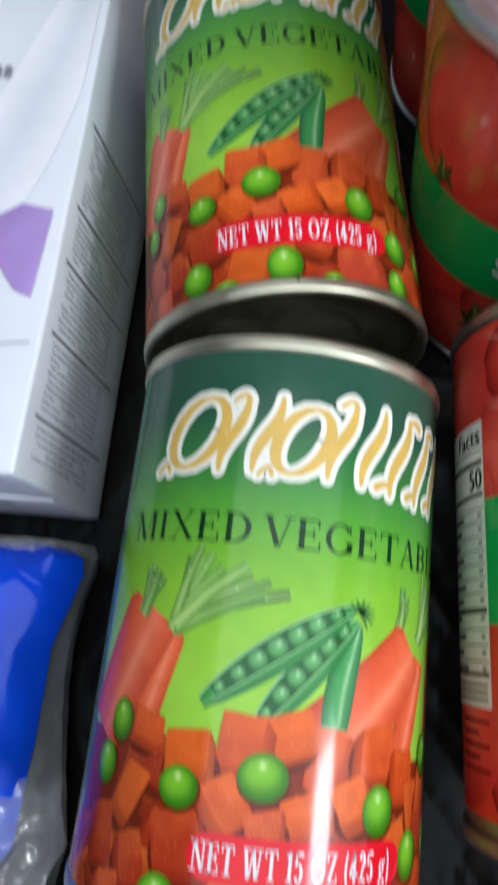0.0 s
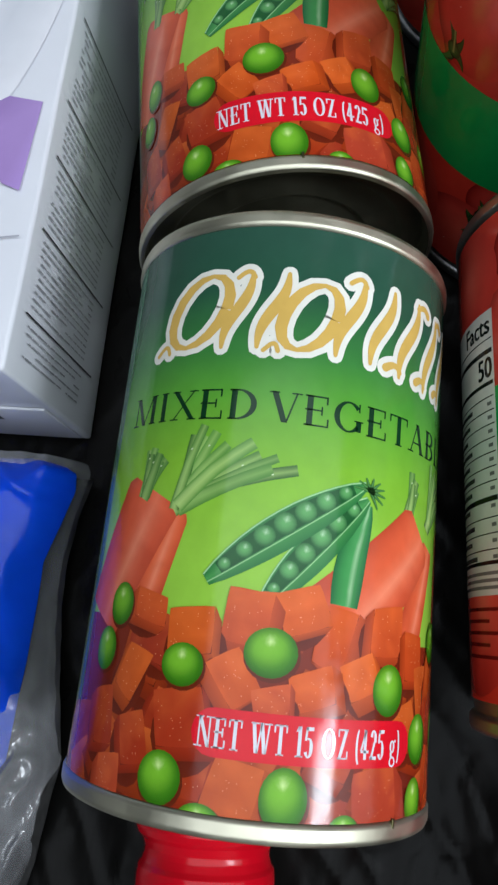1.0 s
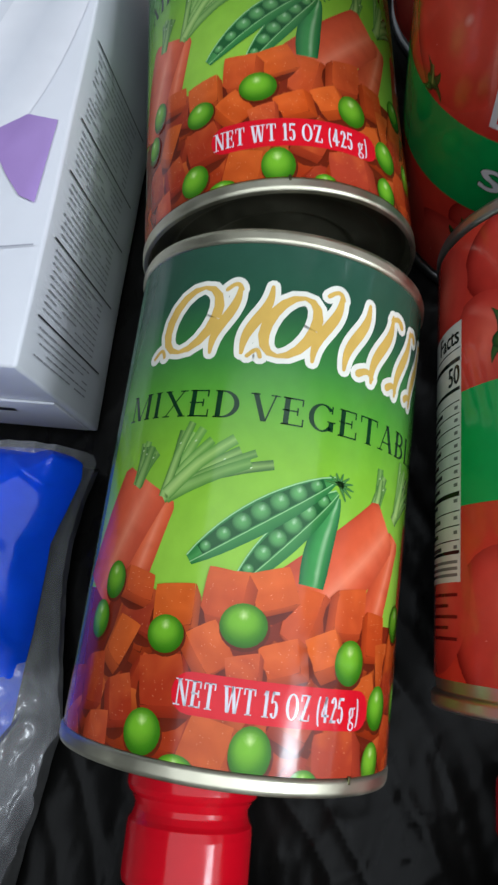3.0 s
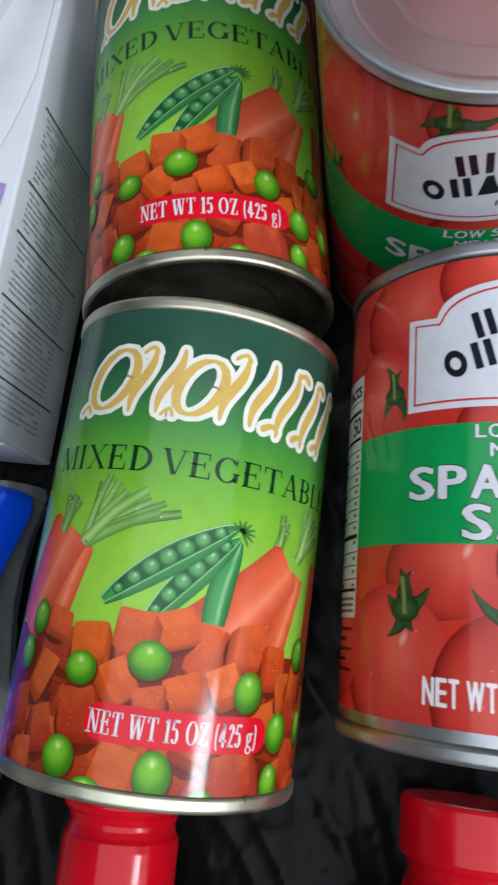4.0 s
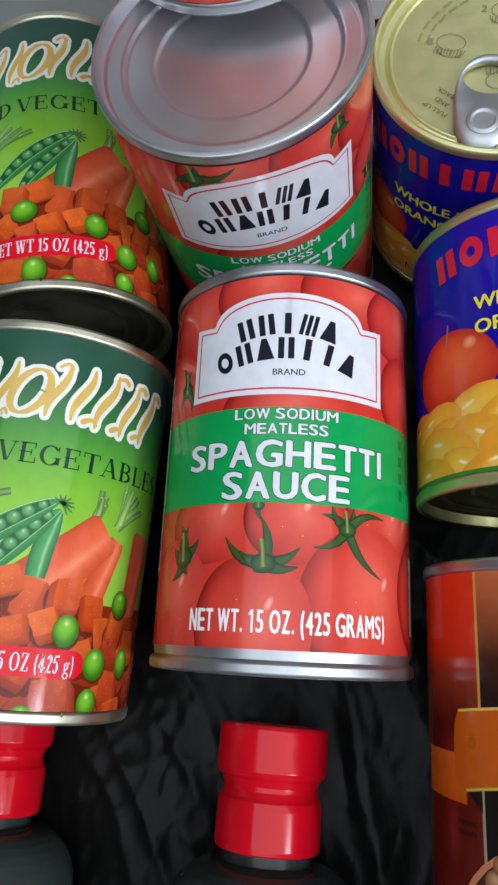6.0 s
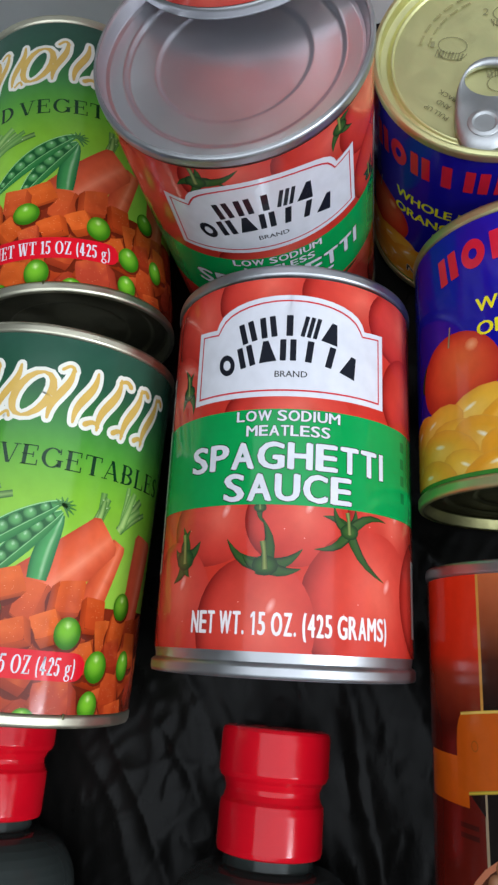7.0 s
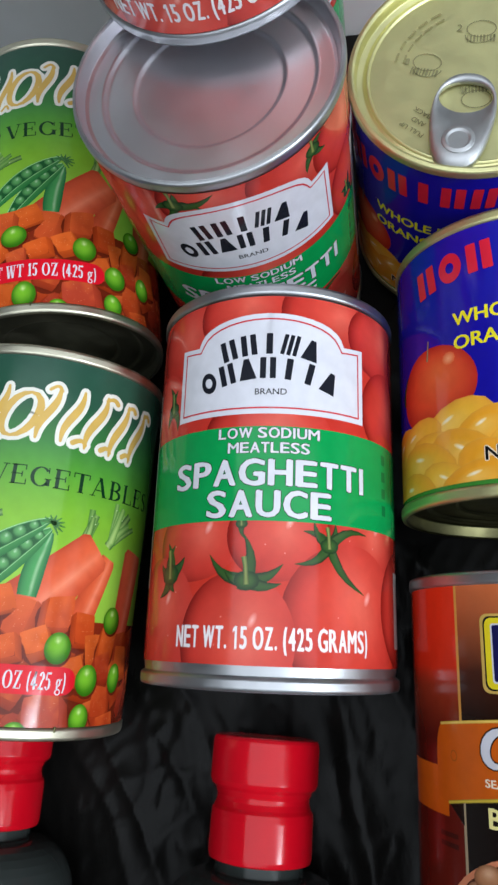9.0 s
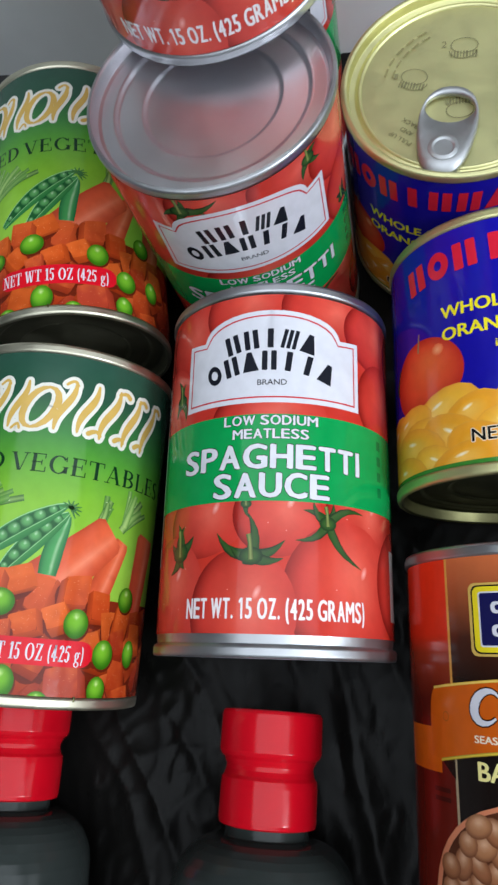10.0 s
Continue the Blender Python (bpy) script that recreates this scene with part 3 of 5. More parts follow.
def roman(art, ch, x, y, w, h, colour, layer, weight):
    """One roman letter in a box: heavy stems, hairlines and flat feet."""
    thick, thin, foot = weight * h, 0.055 * h, 0.09 * h

    def bar(x0, y0, x1, y1):
        art.rect(x + x0, y + y0, x + x1, y + y1, colour, layer)

    def feet(cx, ys):
        for yy in ys:
            bar(cx - foot - thick * 0.4, yy, cx + foot + thick * 0.4, yy + thin * 0.8)

    def stem(cx, y0=0.0, y1=None, wide=None, ends="bt"):
        y1, wide = h if y1 is None else y1, wide or thick
        bar(cx - wide / 2, y0, cx + wide / 2, y1)
        feet(cx, ([y0] if "b" in ends else []) + ([y1 - thin * 0.8] if "t" in ends else []))

    def slant(xa, ya, xb, yb, wide):
        art.poly([(x + xa - wide / 2, y + ya), (x + xa + wide / 2, y + ya), (x + xb + wide / 2, y + yb), (x + xb - wide / 2, y + yb)][::-1], colour, layer)

    def bowl(cx, cy, rx, ry, a0, a1, fat=None):
        fat = fat or thick
        n = 20
        pts, widths = [], []
        for k in range(n + 1):
            a = radians(a0 + (a1 - a0) * k / n)
            q = thin + (fat - thin) * abs(math.cos(a)) ** 1.3
            pts.append((x + cx + (rx - q / 2) * math.cos(a), y + cy + (ry - q / 2) * math.sin(a)))
            widths.append(q)
        art.tube(pts, widths, layer, lambda t, u: colour, cols=2)
    l, r, m = 0.10 * w, 0.90 * w, 0.5 * w
    if ch == "M":
        stem(l + foot * 0.5, wide=thin), stem(r - thick * 0.4), slant(l + foot * 0.3 + thick * 0.3, h, m, 0, thick), slant(r - thick * 0.7, h, m, 0, thin)
    elif ch == "I":
        stem(m)
    elif ch == "X":
        slant(l + thick * 0.3, h, r - thick * 0.3, 0, thick), slant(r - thin, h, l + thin, 0, thin), feet(l + foot, [0, h - thin]), feet(r - foot, [0, h - thin])
    elif ch in "EL":
        stem(l + thick * 0.8), bar(l, 0, r, thin), bar(r - thin, 0, r, h * 0.28)
        if ch == "E":
            bar(l, h - thin, r - 0.05 * w, h), bar(r - thin - 0.05 * w, h * 0.74, r - 0.05 * w, h), bar(l, h * 0.5, m + 0.15 * w, h * 0.5 + thin), bar(m + 0.13 * w, h * 0.38, m + 0.13 * w + thin, h * 0.66)
    elif ch == "D":
        stem(l + thick * 0.8), bowl(m - 0.12 * w, h / 2, r - m + 0.14 * w, h / 2, -90, 90), bar(l, 0, m - 0.1 * w, thin), bar(l, h - thin, m - 0.1 * w, h)
    elif ch == "B":
        stem(l + thick * 0.8), bowl(m - 0.06 * w, h * 0.74, r - m, h * 0.26, -90, 90), bowl(m - 0.06 * w, h * 0.27, r - m + 0.06 * w, h * 0.27, -90, 90)
        bar(l, 0, m - 0.05 * w, thin), bar(l, h - thin, m - 0.05 * w, h), bar(l, h * 0.49, m - 0.05 * w, h * 0.49 + thin)
    elif ch == "V":
        slant(l + thick * 0.5, h, m + 0.02 * w, 0, thick), slant(r - thin, h, m + 0.02 * w + thick * 0.3, 0, thin), feet(l + foot, [h - thin]), feet(r - foot * 0.8, [h - thin])
    elif ch == "A":
        slant(m, h, l + thin, 0, thin), slant(m, h, r - thick * 0.6, 0, thick), bar(l + 0.2 * w, h * 0.30, r - 0.22 * w, h * 0.30 + thin), feet(l + foot * 0.7, [0]), feet(r - foot, [0])
    elif ch == "W":
        q = 0.22 * w
        slant(l + thick * 0.4, h, l + q, 0, thick), slant(m, h, l + q + thick * 0.3, 0, thin), slant(m, h, r - q, 0, thick), slant(r - thin, h, r - q + thick * 0.3, 0, thin), feet(l + foot, [h - thin]), feet(r - foot, [h - thin])
    elif ch == "N":
        stem(l + foot * 0.6, wide=thin), stem(r - foot * 0.6, wide=thin, ends="t"), slant(l + thick * 0.5, h, r - thick * 0.55, 0, thick)
    elif ch == "T":
        stem(m, ends="b"), bar(l * 0.6, h - thin, w - l * 0.6, h), bar(l * 0.6, h * 0.74, l * 0.6 + thin, h), bar(w - l * 0.6 - thin, h * 0.74, w - l * 0.6, h)
    elif ch == "Z":
        slant(r - thick * 0.6, h, l + thick * 0.6, 0, thick), bar(l, 0, r, thin), bar(l, h - thin, r, h), bar(r - thin, 0, r, h * 0.26), bar(l, h * 0.74, l + thin, h)
    elif ch == "O":
        bowl(m, h / 2, w * 0.44, h * 0.51, 0, 360)
    elif ch == "G":
        bowl(m, h / 2, w * 0.44, h * 0.51, 42, 318), stem(r - thick * 0.5, 0.06 * h, 0.42 * h, ends="t"), bar(r - 0.10 * w, h * 0.70, r - 0.10 * w + thin, h * 0.98)
    elif ch == "S":
        bowl(m, h * 0.74, w * 0.36, h * 0.26, 40, 250), bowl(m, h * 0.26, w * 0.40, h * 0.27, -140, 70), slant(m - w * 0.20, h * 0.62, m + w * 0.20, h * 0.40, thick * 1.5)
    elif ch == "1":
        stem(m + 0.04 * w, ends="b"), slant(m - 0.02 * w, h, m - 0.24 * w, h * 0.82, thin * 1.6)
    elif ch == "5":
        bowl(m - 0.06 * w, h * 0.32, w * 0.42, h * 0.33, -150, 110), bar(l + 0.08 * w, h - thin * 2.2, r - 0.02 * w, h), slant(l + 0.16 * w, h, l + 0.08 * w, h * 0.55, thin * 1.4)
    elif ch == "4":
        stem(r - thick * 1.2, ends=""), slant(r - thick, h, l, h * 0.28, thin * 1.5), bar(l - 0.03 * w, h * 0.22, r + 0.04 * w, h * 0.22 + thin * 1.6)
    elif ch == "2":
        bowl(m, h * 0.70, w * 0.40, h * 0.30, -30, 165), slant(r - thick * 0.8, h * 0.60, l + thick * 0.5, 0, thick * 0.75), bar(l, 0, r, thin * 2.0)
    elif ch == "g":
        bowl(m - 0.04 * w, h * 0.42, w * 0.34, h * 0.22, 0, 360, thick * 0.8), bowl(m, -h * 0.10, w * 0.42, h * 0.18, 0, 360, thick * 0.6), bar(r - 0.16 * w, h * 0.56, r + 0.06 * w, h * 0.56 + thin * 1.5), slant(l + 0.2 * w, h * 0.22, l + 0.25 * w, h * 0.06, thin * 2)
    elif ch == "(":
        bowl(w * 0.95, h * 0.42, w * 0.75, h * 0.66, 115, 245, thick * 0.7)
    elif ch == ")":
        bowl(w * 0.05, h * 0.42, w * 0.75, h * 0.66, -65, 65, thick * 0.7)


def serif_line(art, words, x0, x1, y0, y1, colour, layer, weight):
    """Roman letters fitted between x0 and x1."""
    pitch = (x1 - x0) / sum(ROMAN.get(ch, 0.7) for ch in words)
    x = x0
    for k, ch in enumerate(words):
        w = pitch * ROMAN.get(ch, 0.7)
        roman(art, ch, x, y0, w, y1 - y0, colour, layer + 0.01 * (k % 2), weight)
        x += w


def vegetable_can(m, label):
    R, RIM, H, B = 0.0366, 0.0372, 0.1130, -69.0
    thing = empty("vegetable_can", m, label, "food can", "vegetable cans")
    can_shell(thing, R, RIM, H, PALE_STEEL, DULL_TIN, DULL_TIN, band=0.0040)
    rng = random.Random(11)
    y0, y1 = B + 3.6, B + 113.0 - 3.6
    art = Art()
    deep, mid, lime, pale = lin(40, 82, 62), lin(58, 124, 58), lin(126, 180, 52), lin(144, 194, 66)
    stops = [(y0, pale), (-24, pale), (-8, lime), (6, lin(84, 152, 52)), (14, mid), (27, deep), (y1, lin(44, 80, 66))]
    for (a, ca), (b, cb) in zip(stops, stops[1:]):
        art.rect(-120, a, 120, b, ca, 0, cb)
    back = art.wrap("label", R, B, thing, y0, y1, label="lime green paper label with vegetable picture", weld=True)

    art = Art()
    art.rect(-43.5, y0, 66, -36.5, lin(92, 28, 16), 1, lin(128, 42, 22))
    art.rect(-49.5, y0, -43.0, 40, lin(96, 120, 104), 1, lin(84, 134, 108))
    carrot(art, -20.5, -17.0, -26.5, -36, 6.5, 8.5, 2.0)
    carrot(art, -26.5, -13.2, -38.5, -37, 16.0, 14.5, 2.6, 0.22)
    carrot(art, 36.0, -17.5, 27.0, -40, 6.5, 9, 2.0)
    carrot(art, 31.5, -15.2, 11.5, -34, 13.0, 16, 2.6, 0.1)
    carrot(art, 50.0, -14, 46, -40, 13, 9, 2.2, 0.2)
    greens(art, -20.5, -16.2, [(1.0, -8.6), (-3.6, -5.4), (-13.8, -2.2), (-18.0, -1.4)], rng, 4)
    greens(art, -29.5, -14.0, [(-29.0, -5.2), (-27.0, -5.4), (-24.6, -7.6)], rng, 3.4)
    greens(art, 35.5, -13.2, [(46.0, -7.0), (41.0, -2.0), (36.5, -1.0)], rng, 4)
    greens(art, 26.8, -14.2, [(27.6, -4.2), (30.0, -6.4)], rng, 2.0)
    art.tube([(12.2 + 3.9 * t - 0.8 * math.sin(math.pi * t), -31.0 + 18.5 * t) for t in (0, 0.15, 0.3, 0.45, 0.6, 0.75, 0.9, 1.0)], [5.4, 6.0, 6.2, 6.0, 5.6, 4.8, 3.4, 1.6], 4.2,
             lambda t, u: mixc(mixc(lin(70, 150, 82), lin(30, 96, 54), min(1.0, abs(u) ** 1.6)), lin(190, 222, 178), 0.55 * math.exp(-((u + 0.25) / 0.13) ** 2) * (0.4 + 0.6 * abs(math.sin(9 * t)))), cols=9)
    pod(art, -2.4, -32.4, 16.0, -11.6, 6.6, 5.0, 6, rng)
    pod(art, -12.6, -29.0, 15.4, -9.0, 6.8, 6.6, 7, rng)
    for k in range(9):
        a = radians(-60 + 28 * k)
        art.strip([(16.2, -9.8), (16.2 + 3.6 * math.cos(a), -10.4 + 3.0 * math.sin(a))], [0.9, 0.3], LEAF_D, lin(86, 150, 76), 8.2)
    for k in range(60):
        x = -42 + 104 * ((k * 0.618) % 1.0)
        carrot_cube(art, x, rng.uniform(-67, -38), rng.uniform(9, 12), rng.uniform(9, 12), rng.uniform(-40, 40), 8.2 + 0.03 * k, rng, 0.45 + 0.35 * rng.random())
    rows = [(0.2, -33.8, 8, 9, 4), (-22.9, -34.5, 8, 6, -10), (10.7, -36.5, 7, 11.5, -15), (4.7, -32.5, 10, 8, 20), (-4.7, -34.4, 8, 10.5, -5), (-14.3, -37.6, 9.5, 9, 5),
            (22.6, -34.5, 9, 9.5, 0), (30.8, -38.5, 7, 9, 0), (16.9, -42.5, 8, 7, 20), (7.7, -45.2, 8.5, 7, 15), (-5.7, -44.6, 6.5, 9.5, 35),
            (0.6, -47.8, 7, 5.5, 10), (-25.2, -45.6, 6.5, 9.5, -25), (-14.6, -51.9, 10, 10.5, 10), (-31.7, -53.8, 5.5, 10, 10), (-23.3, -56.6, 6.5, 9, 15)]
    more = [(-4.4, -61.5, 9, 9.5, -10), (21.2, -61.5, 10.5, 10, 5), (-28.3, -63.1, 6.5, 8, 5), (34.5, -44.5, 6, 9, 8), (40.5, -42.0, 7, 9, -8),
            (39.5, -49.0, 7, 8, 12), (28.5, -50.0, 7, 8, 20), (40.0, -58.5, 8, 9, 0), (44.5, -65.0, 9, 6, 10), (12.5, -55.0, 8, 8, -20), (49.0, -47.0, 8, 9, 5)]
    for k, (x, y, w, h, rot) in enumerate(rows + more):
        carrot_cube(art, x, y, w * 1.06, h * 1.06, rot, 10.1 + 0.06 * k, rng, rng.choice((-0.5, -0.35, -0.2, 0.0)) if k < 13 else rng.choice((0.06, 0.18, 0.30)))
    for x, y, rx, ry in [(-0.1, -39.9, 4.6, 4.1), (-15.1, -43.4, 3.9, 3.6), (23.2, -44.4, 3.9, 4.4), (-30.6, -34.4, 3.2, 3.9), (-33.8, -42.6, 3.2, 3.9), (-16.9, -61.4, 4.0, 4.2),
                         (4.0, -62.1, 4.0, 4.8), (-9.4, -66.6, 3.6, 2.6), (33.9, -52.8, 3.9, 4.4), (33.0, -63.2, 3.3, 4.0), (41.0, -35.6, 3.6, 4.0), (46.2, -52.2, 3.4, 4.3), (14.8, -66.6, 3.0, 2.6)]:
        pea(art, x, y, rx, ry, 12.2)
    art.wrap("vegetable_picture", R, B, back, y0, y1)

    art = Art()
    art.block(9.0, -53.2, 42.0, 7.6, lin(212, 22, 38), 13.5, corner=0.48)
    serif_line(art, "NET WT 15 OZ (425 g)", -11.2, 27.2, -55.6, -50.9, WHITE, 14.5, 0.125)
    art.wrap("weight_banner", R, B, back, y0, y1, label="red banner with white weight lettering")

    art = Art()
    serif_line(art, "MIXED", -36.8, -6.4, 0.3, 6.2, lin(14, 52, 28), 2, 0.19)
    serif_line(art, "VEGETABLES", -5.0, 54.0, 0.3, 6.2, lin(14, 52, 28), 2, 0.19)
    art.wrap("product_lettering", R, B, back, y0, y1, label="dark green capital lettering")

    for x, y, w, h, kind in [(-21.0, 22.6, 13.0, 15.5, "oval"), (-9.0, 22.4, 11.0, 15.5, "bars"), (1.6, 21.6, 11.0, 14.5, "oval"), (13.4, 23.0, 11.5, 16.5, "bars"),
                             (24.4, 22.8, 9.5, 17.0, "wave"), (32.8, 22.4, 8.0, 17.0, "wave"), (41.0, 22.4, 8.0, 17.0, "wave")]:
        art = Art()
        script_mark(art, x, y, w, h, kind, 2 + 0.012 * (x + 30))
        art.wrap("brand_stroke", R, B, back, y0, y1)
    part("side_seam", box_mesh(-0.0007, R - 0.0003, 0.004, 0.0007, R + 0.00025, H - 0.004), PALE_STEEL, thing)
    nick = box_mesh(-0.00030, -RIM - 0.00010, 0.0024, 0.00030, -RIM + 0.0012, 0.0039, 0.0001)
    bmesh.ops.rotate(nick, verts=nick.verts, cent=(0, 0, 0), matrix=Matrix.Rotation(25.8 * MM / R, 3, "Z"))
    part("seam_nick", nick, SHADED_GOLD, thing)
    return thing


veg = vegetable_can(pose(-0.08470, -0.07463, 0.03860, -90, 0, -3.1) @ pose(0, 0, 0, 0, 0, 10.8), "green label mixed vegetable can lying on black plastic")
behind = copy_thing(veg, pose(-0.08070, 0.04875, 0.03620, -90.2, 0, 6.3) @ pose(0, 0, 0, 0, 0, 0.5))
behind["label"] = "green label mixed vegetable can lying end to end behind another"
for piece in behind.children:
    if piece.name.startswith("seam_nick"):
        piece.rotation_euler.z = -0.527  # its label was glued on turned


# ---- sauce cans ----
def tomato(art, x, y, rx, ry, layer, rot=0.0, tone=0.0):
    hot, base, dark = mixc(lin(220, 84, 68), lin(210, 74, 62), tone), mixc(lin(198, 58, 48), lin(186, 50, 44), tone), lin(112, 16, 14)

    def shade(u, v):
        d = math.hypot(u - 0.15, v - 0.15)
        c = mixc(hot, base, min(1.0, d * 1.15))
        edge = max(0.0, (u * u + v * v) - 0.55) / 0.45
        c = mixc(c, dark, edge * min(0.9, max(0.0, 0.34 - 0.75 * u - 0.10 * v)))
        c = mixc(c, lin(236, 128, 108), 0.30 * math.exp(-((u - 0.22) ** 2 / 0.05 + (v - 0.12) ** 2 / 0.16)))
        return mixc(c, lin(140, 26, 20), 0.40 * max(0.0, noise.noise(Vector((x + u * 1.6, y + v * 1.2, 3.0)))))
    art.ball(x, y, rx, ry, layer, shade, rot=rot, n=36, rings=10)
    if tone <= 0.0:
        glint = random.Random(int(x * 7 + y * 3))
        art.fan(x + rx * 0.30, y + ry * 0.30, 1.1, 2.3, lin(244, 170, 160), shade(0.30, 0.30), layer + 0.05, n=12, rot=-25)
        for _ in range(3):
            art.fan(x + rx * glint.uniform(-0.5, 0.6), y + ry * glint.uniform(-0.4, 0.5), 0.22, 0.18, lin(252, 214, 204), lin(214, 76, 58), layer + 0.06, n=6)


def calyx(art, x, y, size, tips, layer):
    """A green tomato star: tapering leaves that curl from the middle, and the cut stalk."""
    for k, (tx, ty) in enumerate(tips):
        bend = 0.16 if k % 2 else -0.12
        pts = [(x + tx * t - ty * bend * math.sin(math.pi * t), y + ty * t + tx * bend * math.sin(math.pi * t)) for t in (0, 0.2, 0.4, 0.6, 0.8, 1.0)]
        wide = size * 0.34
        art.tube(pts, [wide * q for q in (1.0, 1.0, 0.85, 0.62, 0.36, 0.06)], layer + 0.02 * k,
                 lambda t, u: mixc(mixc(lin(54, 88, 40), lin(16, 34, 20), min(1.0, abs(u + 0.2) ** 1.4 * 0.9)), lin(120, 146, 88), 0.35 * math.exp(-((u - 0.35) / 0.2) ** 2) * (1 - t)), cols=5)
    art.fan(x, y, size * 0.34, size * 0.26, lin(70, 108, 48), lin(26, 52, 28), layer + 0.2, n=12)
    art.strip([(x, y - size * 0.1), (x - size * 0.03, y + size * 0.35), (x - size * 0.08, y + size * 0.62)], [size * 0.18, size * 0.13, size * 0.16], lin(40, 68, 34), lin(140, 150, 82), layer + 0.4)


def arch_mark(specs, x0, x1, y_mid, drop, h, colour, layer, stroke, place):
    """A word-like row of plain bold shapes set along an arch, each handed to place()."""
    n = len(specs)
    for k, kind in enumerate(specs):
        art = Art()
        t = (k + 0.5) / n * 2 - 1
        x = (x0 + x1) / 2 + t * (x1 - x0) / 2
        y = y_mid - drop * t * t
        rot = -math.degrees(math.atan(2 * drop * t / ((x1 - x0) / 2)))
        w = (x1 - x0) / n * 0.90
        c, s = math.cos(radians(rot)), math.sin(radians(rot))

        def put(dx, dy, bw, bh, turn=0.0):
            art.block(x + dx * c - dy * s, y + dx * s + dy * c, bw, bh, colour, layer, rot=rot + turn, corner=0.12)
        if kind == "o":
            art.ring(x, y, w * 0.46, h * 0.52, stroke * 1.05, colour, layer, rot=rot, n=28)
        elif kind == "i":
            put(0, 0, stroke * 1.1, h)
        elif kind == "t":
            art.poly([(x + dx * c - dy * s, y + dx * s + dy * c) for dx, dy in ((-w * 0.46, -h / 2), (w * 0.46, -h / 2), (w * 0.14, h / 2), (-w * 0.14, h / 2))], colour, layer)
        elif kind == "m":
            for dx in (-0.32, 0.0, 0.32):
                put(dx * w, 0, w * 0.22, h, -6)
        else:
            put(-w * 0.26, 0, stroke * 1.0, h)
            put(w * 0.26, 0, stroke * 1.0, h)
        place(art)


def sign_shape(inset):
    """The arched white name plate of the label."""
    w, lo, sh = 29.4 - inset, 12.6 + inset, 35.6 - inset
    pts = [(-w, lo), (w, lo), (w, sh), (22.4 - inset * 0.4, sh - 0.7)]
    for k in range(1, 16):
        a = math.pi * k / 16
        pts.append(((22.0 - inset * 0.6) * math.cos(a), sh - 0.7 + 8.2 * math.sin(a) ** 0.85))
    return pts + [(-22.4 + inset * 0.4, sh - 0.7), (-w, sh)]


